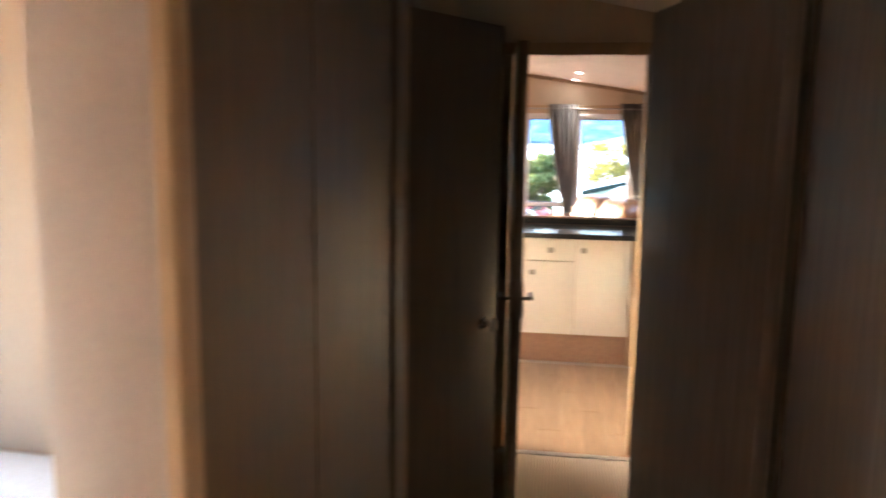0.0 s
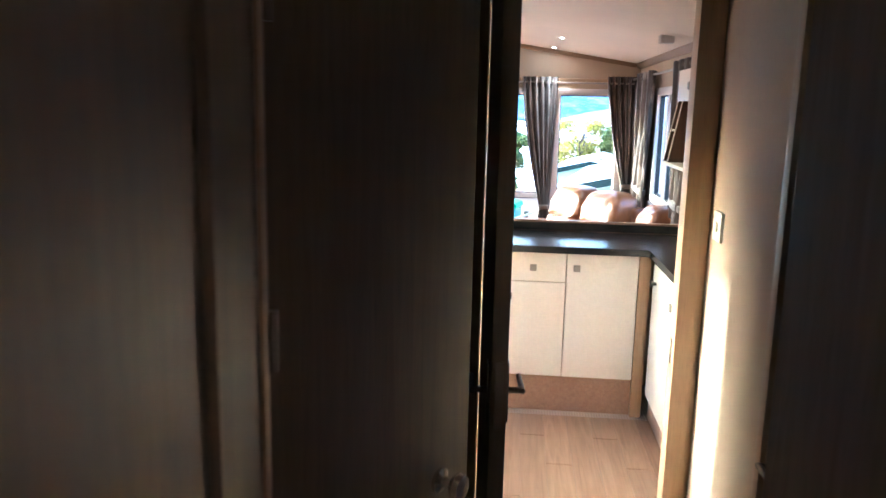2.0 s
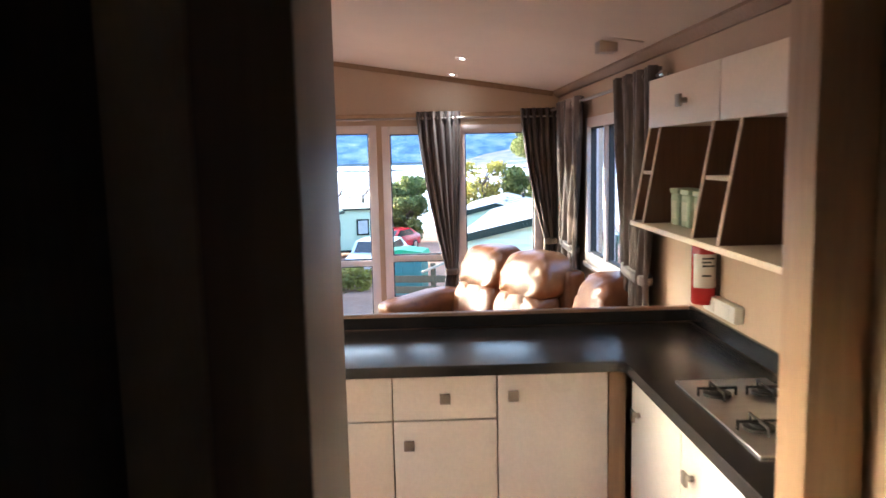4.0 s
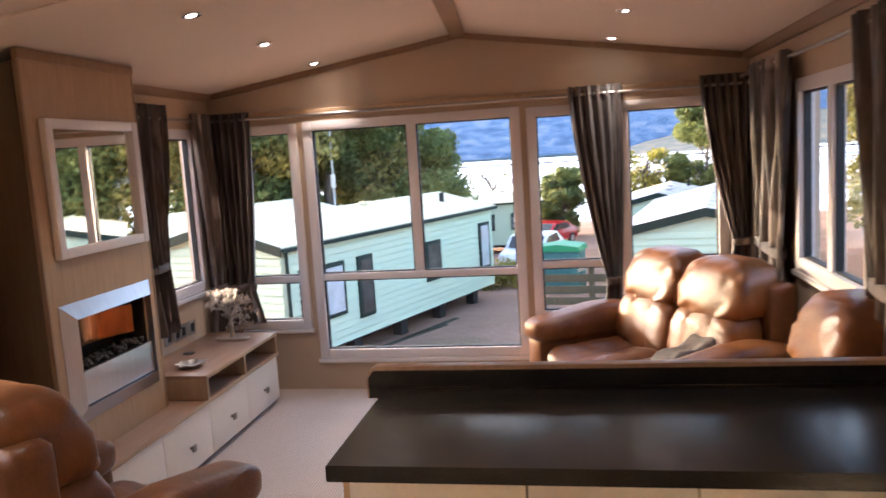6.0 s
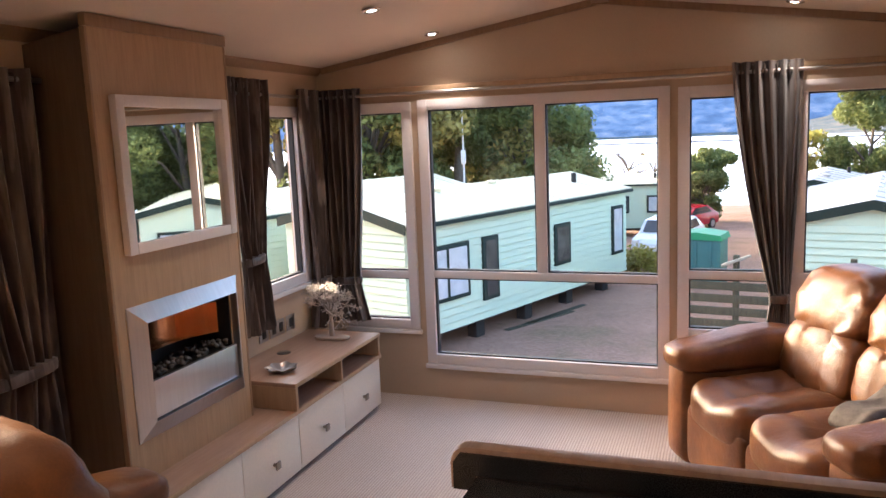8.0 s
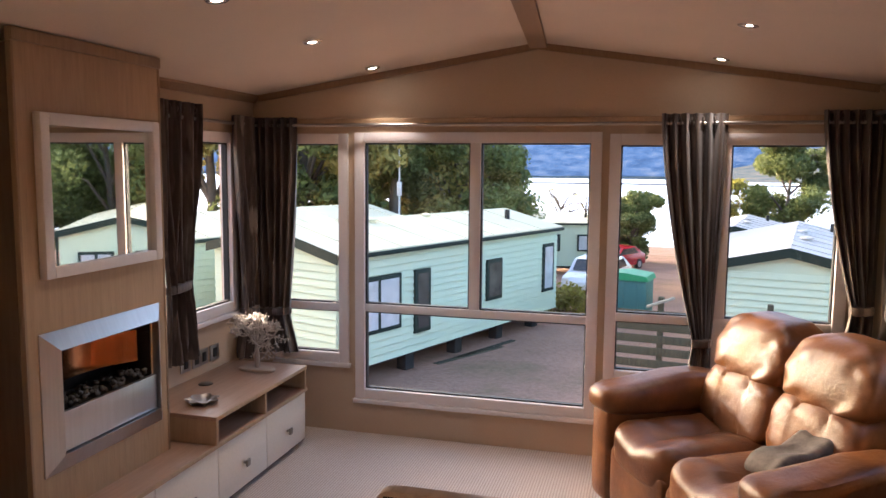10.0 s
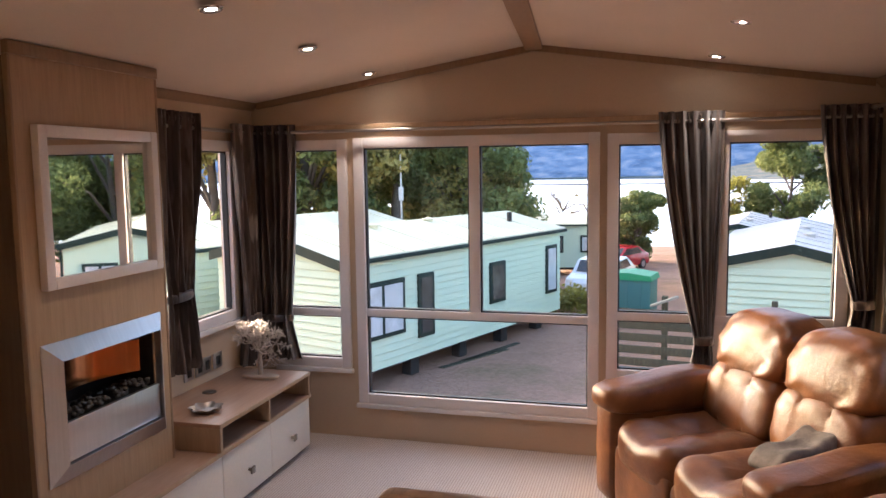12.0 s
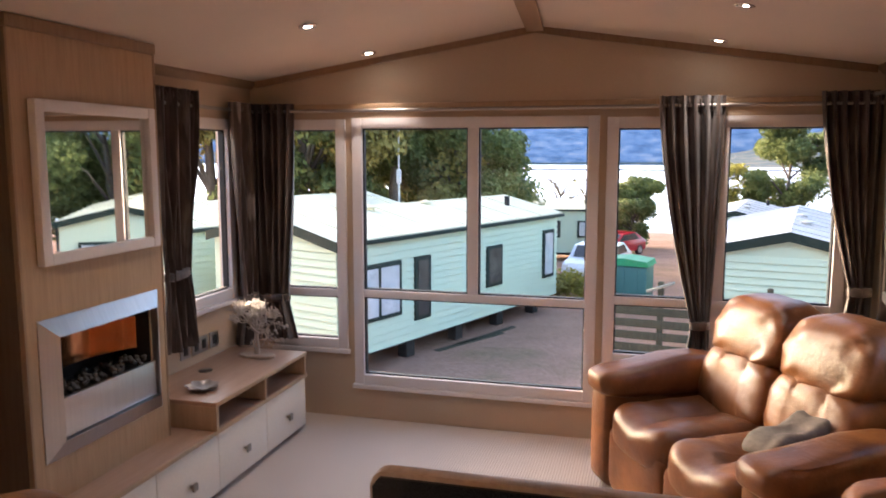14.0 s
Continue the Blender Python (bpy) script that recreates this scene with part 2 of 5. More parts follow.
def prism(points, axis, a, b, bm=None, bevel=0.0):
    """A flat outline, given in the two other axes, drawn out along axis from a to b."""
    b2 = bmesh.new()
    order = {"x": (1, 2, 0), "y": (0, 2, 1), "z": (0, 1, 2)}[axis]

    def place(p, w):
        c = [0, 0, 0]
        c[order[0]], c[order[1]], c[order[2]] = p[0], p[1], w
        return b2.verts.new(c)
    lo = [place(p, a) for p in points]
    hi = [place(p, b) for p in points]
    b2.faces.new(lo)
    b2.faces.new(hi[::-1])
    n = len(points)
    for i in range(n):
        b2.faces.new((lo[i], lo[(i + 1) % n], hi[(i + 1) % n], hi[i]))
    if bevel:
        bmesh.ops.bevel(b2, geom=b2.edges[:], offset=bevel, segments=2, profile=0.6, affect="EDGES")
    if bm is None:
        return b2
    join(bm, b2)
    return bm


def tube(p, q, r, r2=None, seg=12, bm=None):
    b2 = bmesh.new()
    p, q = Vector(p), Vector(q)
    bmesh.ops.create_cone(b2, cap_ends=True, segments=seg, radius1=r, radius2=r if r2 is None else r2, depth=(q - p).length)
    m = (q - p).to_track_quat("Z", "Y").to_matrix().to_4x4()
    m.translation = (p + q) / 2
    b2.transform(m)
    if bm is None:
        return b2
    join(bm, b2)
    return bm


def lathe(profile, seg=24, bm=None, at=(0, 0, 0)):
    """Radius and height pairs turned round the upright axis."""
    b2 = bmesh.new()
    rings = []
    for r, z in profile:
        rings.append([b2.verts.new((at[0] + r * math.cos(2 * math.pi * i / seg), at[1] + r * math.sin(2 * math.pi * i / seg), at[2] + z)) for i in range(seg)])
    for a, b in zip(rings, rings[1:]):
        for i in range(seg):
            b2.faces.new((a[i], a[(i + 1) % seg], b[(i + 1) % seg], b[i]))
    b2.faces.new(rings[0][::-1])
    b2.faces.new(rings[-1])
    if bm is None:
        return b2
    join(bm, b2)
    return bm


def pad(center, size, e1=0.35, e2=0.35, nu=28, nv=18, shape=None):
    """A stuffed cushion: a rounded block, softer the larger e1 (upright) and e2 (round about); shape bends its points."""
    b2 = bmesh.new()

    def sp(v, e):
        return math.copysign(abs(v) ** e, v)
    rings = []
    for j in range(1, nv):
        ph = -math.pi / 2 + math.pi * j / nv
        ring = []
        for i in range(nu):
            th = 2 * math.pi * i / nu
            q = Vector((sp(math.cos(ph), e1) * sp(math.cos(th), e2), sp(math.cos(ph), e1) * sp(math.sin(th), e2), sp(math.sin(ph), e1)))
            ring.append(q)
        rings.append(ring)
    lo, hi = Vector((0, 0, -1)), Vector((0, 0, 1))

    def put(q):
        c = Vector((q.x * size[0] / 2, q.y * size[1] / 2, q.z * size[2] / 2))
        if shape:
            c = shape(c)
        return b2.verts.new(c + Vector(center))
    vr = [[put(q) for q in ring] for ring in rings]
    vl, vh = put(lo), put(hi)
    for a, b in zip(vr, vr[1:]):
        for i in range(nu):
            b2.faces.new((a[i], a[(i + 1) % nu], b[(i + 1) % nu], b[i]))
    for i in range(nu):
        b2.faces.new((vl, vr[0][(i + 1) % nu], vr[0][i]))
        b2.faces.new((vh, vr[-1][i], vr[-1][(i + 1) % nu]))
    return b2


def wall_boxes(axis, a0, a1, z0, z1, d0, d1, holes):
    """A wall along axis from a0 to a1, between depths d0 and d1, with holes (start, end, bottom, top)."""
    bm = bmesh.new()

    def put(s, e, lo, hi):
        if e - s > 1e-4 and hi - lo > 1e-4:
            if axis == "x":
                box((s, d0, lo), (e, d1, hi), 0, bm)
            else:
                box((d0, s, lo), (d1, e, hi), 0, bm)
    at = a0
    for s, e, lo, hi in sorted(holes):
        put(at, s, z0, z1)
        put(s, e, z0, lo)
        put(s, e, hi, z1)
        at = e
    put(at, a1, z0, z1)
    return bm


# ---- the caravan's shell ----
HW, EAVES, RIDGE = 1.69, 1.98, 2.24
BACK = -9.6                         # rear end of the passage
KIT = -4.72                         # passage side of the kitchen partition


def ridge_x(y):
    """The ridge drifts a little off the middle towards the rear."""
    return -0.088 * min(0.0, max(y, KIT))


def ceil_at(x, y=0.0):
    r = ridge_x(y)
    return RIDGE - (RIDGE - EAVES) * (abs(x - r) / (HW - r if x > r else HW + r))


def strip(path0, path1, y0, y1):
    """A long body between two outlines (x, z), one at y0 and one at y1."""
    b2 = bmesh.new()
    lo = [b2.verts.new((x, y0, z)) for x, z in path0]
    hi = [b2.verts.new((x, y1, z)) for x, z in path1]
    b2.faces.new(lo)
    b2.faces.new(hi[::-1])
    n = len(lo)
    for i in range(n):
        b2.faces.new((lo[i], lo[(i + 1) % n], hi[(i + 1) % n], hi[i]))
    return b2


FRONT_HOLES = [(-1.56, -1.085, 0.42, 1.765), (-1.042, 0.35, 0.215, 1.77), (0.39, 1.56, 0.44, 1.76)]
bm = wall_boxes("x", -HW, HW, -0.12, EAVES, 0.0, 0.09, FRONT_HOLES)
prism([(-HW, EAVES), (HW, EAVES), (0, RIDGE)], "y", 0.0, 0.09, bm)
part("wall_front", bm, WALLPAPER, None, "beige papered end wall with three tall windows", None, kind="structure")
LEFT_HOLES = [(-1.15, -0.24, 0.75, 1.76), (-3.22, -2.32, 0.75, 1.76), (-4.62, -3.30, 0.98, 1.71), (-8.6, -6.7, 0.55, 1.9)]
part("wall_left", wall_boxes("y", BACK, 0.09, -0.12, EAVES, -HW - 0.09, -HW, LEFT_HOLES), WALLPAPER, None, "beige papered long wall with windows", None, kind="structure")
RIGHT_HOLES = [(-1.9, -0.98, 0.88, 1.75)]
part("wall_right", wall_boxes("y", BACK, 0.09, -0.12, EAVES, HW, HW + 0.09, RIGHT_HOLES), WALLPAPER, None, "beige papered long wall behind the sofa", None, kind="structure")
part("wall_back", box((-HW, BACK - 0.09, -0.12), (HW, BACK, RIDGE - 0.01)), WALLPAPER, None, "plain papered end wall", None, kind="structure")
bm = bmesh.new()
for y0, y1 in ((BACK - 0.09, KIT), (KIT, 0.12)):
    for sgn in (-1, 1):
        outl = [[(sgn * (HW + 0.15), EAVES - 0.02), (ridge_x(y), RIDGE), (ridge_x(y), RIDGE + 0.08), (sgn * (HW + 0.15), EAVES + 0.06)] for y in (y0, y1)]
        join(bm, strip(outl[0], outl[1], y0, y1))
part("ceiling", bm, CEILING, None, "cream vaulted ceiling boards meeting at a ridge", None, kind="structure")
# joint lines of the ceiling boards
for yj in (-2.42,):
    r = ridge_x(yj)
    for sgn in (-1, 1):
        xa, xb = r + sgn * 0.05, sgn * 1.6
        bm = prism([(xa, ceil_at(xa, yj) - 0.003), (xb, ceil_at(xb, yj) - 0.003), (xb, ceil_at(xb, yj) + 0.004), (xa, ceil_at(xa, yj) + 0.004)], "y", yj - 0.005, yj + 0.005)
        part("trim", bm, CEILING, None, "thin cream joint strip of the ceiling", None, kind="structure")
outl = [[(ridge_x(y) - 0.045, RIDGE - 0.03), (ridge_x(y) + 0.045, RIDGE - 0.03), (ridge_x(y) + 0.045, RIDGE + 0.02), (ridge_x(y) - 0.045, RIDGE + 0.02)] for y in (KIT + 0.05, -0.001)]
part("trim", strip(outl[0], outl[1], KIT + 0.05, -0.001), TRIM, None, "dark oak ridge strip along the ceiling", None, kind="structure")
for s in (-1, 1):
    bm = prism([(s * HW, EAVES - 0.035), (s * HW, EAVES + 0.02), (s * (HW - 0.045), EAVES + 0.014), (s * (HW - 0.045), EAVES - 0.002), (s * (HW - 0.014), EAVES - 0.035)], "y", KIT + 0.05, -0.001)
    part("trim", bm, TRIM, None, "oak cornice strip along the eaves", None, kind="structure")
    bm = prism([(0, RIDGE - 0.035), (s * (HW - 0.046), ceil_at(s * (HW - 0.046)) - 0.034), (s * (HW - 0.046), ceil_at(s * (HW - 0.046)) + 0.01), (0, RIDGE + 0.01)], "y", -0.022, 0.0)
    part("trim", bm, TRIM, None, "oak cornice strip along the gable", None, kind="structure")
# floors
CARPET_END = -3.29
part("floor", box((-HW, CARPET_END, -0.10), (HW, 0.0, 0.0)), CARPET, None, "ribbed beige carpet of the lounge", None, kind="structure")
part("floor", box((-HW, BACK, -0.10), (HW, KIT - 0.06, 0.0)), CARPET, None, "beige carpet of the passage", None, kind="structure")
KFLOOR = part("floor", box((-HW, KIT - 0.06, -0.10), (HW, CARPET_END, -0.006)), TRIM, None, "oak-effect plank floor of the kitchen", None, kind="structure")
part("trim", box((0.5, KIT - 0.085, 0.0), (1.206, KIT - 0.045, 0.005), 0.002), STEEL, None, "metal threshold strip in the doorway", 40, kind="structure")
# low boards along the walls
part("baseboard", box((HW - 0.012, -2.60, 0.0), (HW - 0.001, -0.013, 0.06), 0.003), TRIM, None, "low oak board at the foot of the wall", 40, kind="structure")


# ---- windows ----
def window(name, axis, a0, a1, z0, z1, inner, out, splits=(), transom=None, label="", split_top_only=False):
    """A white framed window in a hole. inner: depth of the wall's room side; out: sign of the way out; splits: uprights."""
    w = thing(name, *((((a0 + a1) / 2, inner, z0)) if axis == "x" else (inner, (a0 + a1) / 2, z0)), label=label, category="window", kind="structure")

    def bx(s, e, lo, hi, d0, d1, bev=0.004, bm=None):
        d0, d1 = sorted((inner + out * d0, inner + out * d1))
        return box((s, d0, lo), (e, d1, hi), bev, bm) if axis == "x" else box((d0, s, lo), (d1, e, hi), bev, bm)
    fw = 0.058
    bm = bx(a0, a0 + fw, z0, z1, -0.02, 0.05)
    bx(a1 - fw, a1, z0, z1, -0.02, 0.05, 0.004, bm)
    bx(a0 + fw, a1 - fw, z1 - fw, z1, -0.019, 0.05, 0.004, bm)
    bx(a0 + fw, a1 - fw, z0, z0 + fw, -0.019, 0.05, 0.004, bm)
    part("window_frame", bm, UPVC, w)
    zt = transom
    uz = zt + 0.022 if zt else z0 + fw
    if zt:
        part("transom", bx(a0 + fw, a1 - fw, zt - 0.022, zt + 0.022, -0.012, 0.045), UPVC, w)
    xs = [a0 + fw]
    for s in splits:
        part("mullion", bx(s - 0.03, s + 0.03, uz if split_top_only else z0 + fw, z1 - fw, -0.010, 0.044), UPVC, w)
        xs += [s - 0.03, s + 0.03]
    xs.append(a1 - fw)
    cells = [(xs[i], xs[i + 1], uz, z1 - fw) for i in range(0, len(xs), 2)]
    if zt:
        lowx = [(a0 + fw, a1 - fw)] if split_top_only else [(xs[i], xs[i + 1]) for i in range(0, len(xs), 2)]
        cells += [(s, e, z0 + fw, zt - 0.022) for s, e in lowx]
    for s, e, lo, hi in cells:
        g = 0.008
        bm = bx(s, s + g, lo, hi, 0.004, 0.036, 0)
        bx(e - g, e, lo, hi, 0.004, 0.036, 0, bm)
        bx(s + g, e - g, lo, lo + g, 0.004, 0.036, 0, bm)
        bx(s + g, e - g, hi - g, hi, 0.004, 0.036, 0, bm)
        part("gasket", bm, RUBBER, w, "thin black rubber seal", None)
        p = part("pane", bx(s + 0.002, e - 0.002, lo + 0.002, hi - 0.002, 0.018, 0.022, 0), GLASS, w, "", None)
        p.visible_shadow = False
    # pale sill board on the room side
    part("window_sill", bx(a0 - 0.012, a1 + 0.012, z0 - 0.028, z0 - 0.002, -0.032, 0.0, 0.005), UPVC, w)
    return w


window("window_1", "x", -1.56, -1.085, 0.42, 1.765, 0.0, 1, (), 0.752, "tall narrow white-framed window beside a curtain")
window("window_2", "x", -1.042, 0.35, 0.215, 1.77, 0.0, 1, (-0.333,), 0.758, "wide white-framed picture window reaching nearly to the floor", True)
window("window_3", "x", 0.39, 1.56, 0.44, 1.76, 0.0, 1, (0.965,), 0.788, "white-framed window behind the leather sofa")
window("window_4", "y", -1.15, -0.24, 0.75, 1.76, -HW, -1, (), None, "white-framed side window above the low cabinet")
window("window_5", "y", -3.22, -2.32, 0.75, 1.76, -HW, -1, (-2.77,), None, "white-framed side window by the armchair")
window("window_6", "y", -1.9, -0.98, 0.88, 1.75, HW, 1, (-1.44,), None, "white-framed side window by the sofa")
window("window_8", "y", -8.6, -6.7, 0.55, 1.9, -HW, -1, (-7.65,), None, "white-framed bedroom window")
# Unseen opening, added and sized so the sun reaches the passage wall.
window("window_7", "y", -4.62, -3.30, 0.98, 1.71, -HW, -1, (), None, "white-framed kitchen side window, unseen, added to let sun in")
# slim pole board above the front windows
part("trim", box((-HW + 0.02, -0.03, 1.818), (HW - 0.02, -0.001, 1.850), 0.006), CASING, None, "pale oak batten above the windows", 40, kind="structure")

# ---- passage ----
LX, RX = 0.29, 1.206
BED0, BED1 = -8.55, -7.535           # bedroom doorway in the passage's left wall
part("wall_passage_left", wall_boxes("y", BACK, KIT - 0.001, 0.0, ceil_at(LX, KIT) + 0.005, LX - 0.05, LX, [(BED0, BED1, 0.0, 1.93), (-6.33, -5.66, 0.0, 1.93)]), WALNUT, None, "dark wood-panelled passage wall", None, kind="structure")
part("wall_passage_right", wall_boxes("y", -5.98, KIT - 0.001, 0.0, ceil_at(RX, KIT) + 0.005, RX, RX + 0.06, [(-5.93, -5.36, 0.0, 1.93)]), WALLPAPER, None, "beige passage wall with a light switch", None, kind="structure")
part("wall_passage_rear", wall_boxes("y", BACK, -5.981, 0.0, ceil_at(RX, KIT) + 0.005, RX, RX + 0.06, [(-6.74, -6.02, 0.0, 1.93)]), GREY_WALNUT, None, "dark wood-panelled passage wall", None, kind="structure")
part("wall_side_room", box((RX + 0.06, -7.0, 0.0), (HW, -6.9, EAVES)), WALLPAPER, None, "plain wall closing the side room", None, kind="structure")
part("wall_side_room", box((RX + 0.06, -5.97, 0.0), (HW, -5.95, EAVES)), WALLPAPER, None, "plain wall closing the side room", None, kind="structure")
part("wall_bathroom", box((-HW, -5.6, 0.0), (LX - 0.051, -5.5, EAVES)), WALLPAPER, None, "plain wall closing the small room", None, kind="structure")
part("wall_bathroom", box((-HW, -6.38, 0.0), (LX - 0.051, -6.34, EAVES)), WALLPAPER, None, "plain wall between bedroom and small room", None, kind="structure")
# upright joint strip on the panelling
part("trim", box((LX + 0.0005, -7.008, 0.0), (LX + 0.003, -6.992, 1.93), 0.001), WALNUT, None, "dark upright joint strip on the panelling", 40, kind="structure")
d = thing("door_1", LX - 0.02, -6.17, 0.0, label="dark walnut passage door, slightly ajar, with a round knob", category="door", kind="structure")
ang = pose(0, 0, 0, 0, 0, -29.5)
hinge_at = Matrix.Translation((LX + 0.012, -6.16, 0.0)) @ ang


def swung(bm, m):
    bm.transform(m)
    return bm


part("door_leaf", swung(box((-0.033, 0.0, 0.008), (0.0, 0.49, 1.90), 0.004), hinge_at), WALNUT, d)
bm = lathe([(0.0, 0), (0.022, 0), (0.022, 0.006), (0.009, 0.010), (0.009, 0.026), (0.018, 0.032), (0.024, 0.042), (0.021, 0.052), (0.0, 0.055)], 20)
bm.transform(hinge_at @ pose(0.0, 0.395, 0.905, 0, 90, 0))
part("door_knob", bm, CHROME, d, "polished chrome knob")
bm = box((LX - 0.05, -6.33, 0.0), (LX + 0.014, -6.175, 1.93), 0.004)
box((LX - 0.05, -5.70, 0.0), (LX + 0.012, -5.66, 1.93), 0.004, bm)
box((LX - 0.05, -6.174, 1.905), (LX + 0.0135, -5.701, 1.93), 0.004, bm)
part("door_frame", bm, WALNUT, d)
part("edge_strip", box((LX + 0.0145, -6.20, 0.0), (LX + 0.020, -6.178, 1.90), 0.002), TRIM, d, "oak edging strip")
for z in (0.35, 1.265, 1.7):
    part("hinge", tube((LX + 0.022, -6.17, z - 0.04), (LX + 0.022, -6.17, z + 0.04), 0.007), DARK_METAL, d)
# bedroom doorway lining and the room beyond
LINING = two_scale("pale_pink_lining", (0.44, 0.365, 0.33), (0.40, 0.335, 0.30), 0.55, 90, 2, 0.04)
d = thing("door_4", LX - 0.08, BED1, 0.0, label="pale lined bedroom doorway with an oak edge", category="doorway", kind="structure")
part("lining", box((LX - 0.165, BED1 - 0.006, 0.0), (LX - 0.012, BED1 + 0.05, 1.93), 0.004), LINING, d)
part("edge_strip", box((LX - 0.0115, BED1 - 0.012, 0.0), (LX + 0.012, BED1 + 0.04, 1.93), 0.004), CASING, d, "oak edging strip")
bd = thing("bed", -0.95, -7.4, 0.0, label="bed with a white duvet by the doorway", category="bed")
DUVET = two_scale("white_cotton", (0.80, 0.80, 0.82), (0.76, 0.77, 0.80), 0.85, 60, 4, 0.2)
part("base", box((-1.6, -8.4, 0.0), (-0.30, -6.42, 0.38), 0.02), WALNUT, bd)
part("duvet", pad((-0.92, -7.42, 0.50), (1.50, 2.02, 0.30), 0.35, 0.25, 40, 14, lambda c: c + Vector((0, 0, 0.02 * math.sin(c.x * 9) * math.sin(c.y * 7)))), DUVET, bd)

# partition to the kitchen with its doorway and the open door
DX0, DX1, DZ = 0.52, 1.128, 1.905
part("wall_kitchen", wall_boxes("x", -HW, HW, 0.0, EAVES, KIT, KIT + 0.05, [(DX0 - 0.02, DX1 + 0.02, 0.0, DZ + 0.02)]), WALLPAPER, None, "beige partition with a doorway to the kitchen", None, kind="structure")
part("wall_kitchen_gable", prism([(-HW, EAVES), (HW, EAVES), (ridge_x(KIT), RIDGE)], "y", KIT, KIT + 0.05), WALLPAPER, None, "beige gable above the doorway", None, kind="structure")
d = thing("door_2", DX0, KIT, 0.0, label="dark wooden door standing wide open into the passage", category="door", kind="structure")
bm = box((DX0 - 0.055, KIT - 0.014, 0.0), (DX0, KIT + 0.064, DZ), 0.004)
box((DX1, KIT - 0.014, 0.0), (RX - 0.0005, KIT + 0.064, DZ), 0.004, bm)
box((DX0 - 0.055, KIT - 0.0135, DZ), (RX - 0.0005, KIT + 0.063, DZ + 0.055), 0.004, bm)
part("door_frame", bm, CASING, d)
open_at = Matrix.Translation((DX0 + 0.004, KIT - 0.018, 0.0)) @ pose(0, 0, 0, 0, 0, 4.7)
part("door_leaf", swung(box((0.0, -0.60, 0.01), (0.040, 0.0, DZ - 0.004), 0.003), open_at), WALNUT, d)
part("latch_edge", swung(box((0.010, -0.6025, 0.80), (0.030, -0.5995, 0.97), 0.001), open_at), DARK_METAL, d)
for s, x in ((1, 0.040), (-1, 0.0)):
    bm = box((min(x, x + s * 0.007), -0.565, 0.80), (max(x, x + s * 0.007), -0.525, 0.95), 0.002)
    tube((x, -0.545, 0.878), (x + s * 0.045, -0.545, 0.878), 0.008, None, 12, bm)
    tube((x + s * 0.042, -0.552, 0.878), (x + s * 0.042, -0.44, 0.878), 0.008, 0.007, 12, bm)
    part("door_handle", swung(bm, open_at), DARK_METAL, d, "dark metal lever handle")
part("latch_plate", box((DX1 - 0.003, KIT + 0.012, 0.78), (DX1 + 0.001, KIT + 0.034, 0.86), 0.001), CHROME, d)
# side doors on the passage's right: one shut, one ajar
GLOSS_DOOR = two_scale("grey_gloss_door", (0.46, 0.47, 0.49), (0.42, 0.43, 0.45), 0.22, 60, 2, 0.02)
d = thing("door_3", RX + 0.03, -5.65, 0.0, label="grey gloss side door, shut, with a dark lever", category="door", kind="structure")
part("door_leaf", box((RX + 0.012, -5.885, 0.008), (RX + 0.045, -5.402, 1.89), 0.004), GLOSS_DOOR, d)
bm = box((RX - 0.014, -5.40, 0.0), (RX + 0.06, -5.36, 1.93), 0.004)
box((RX - 0.014, -5.93, 0.0), (RX + 0.06, -5.887, 1.93), 0.004, bm)
box((RX - 0.0135, -5.8865, 1.892), (RX + 0.06, -5.4005, 1.93), 0.004, bm)
part("door_frame", bm, CASING, d)
bm = box((RX + 0.004, -5.475, 0.72), (RX + 0.0115, -5.435, 0.87), 0.002)
tube((RX + 0.01, -5.455, 0.80), (RX - 0.035, -5.455, 0.80), 0.008, None, 12, bm)
tube((RX - 0.032, -5.448, 0.80), (RX - 0.032, -5.56, 0.80), 0.008, 0.007, 12, bm)
part("door_handle", bm, DARK_METAL, d, "dark metal lever handle")
d = thing("door_5", RX, -6.72, 0.0, label="dark walnut side door standing ajar into the passage", category="door", kind="structure")
part("door_leaf", swung(box((0.0, 0.0, 0.008), (0.035, 0.745, 1.90), 0.004), Matrix.Translation((RX - 0.036, -6.715, 0.0)) @ pose(0, 0, 0, 0, 0, 13.5)), GREY_WALNUT, d)
bm = box((RX - 0.012, -6.79, 0.0), (RX + 0.06, -6.742, 1.95), 0.004)
box((RX - 0.002, -6.02, 0.0), (RX + 0.058, -5.983, 1.93), 0.004, bm)
part("door_frame", bm, WALNUT, d)
PLASTIC = mat("white_plastic", (0.72, 0.70, 0.66), 0.35)[0]
s = thing("light_switch", RX, -4.846, 1.245, label="white plastic light switch on the passage wall", category="light switch")
part("plate", box((RX - 0.010, -4.889, 1.202), (RX - 0.0005, -4.803, 1.288), 0.003), PLASTIC, s)
part("rocker", box((RX - 0.015, -4.858, 1.231), (RX - 0.0095, -4.834, 1.259), 0.002), PLASTIC, s)


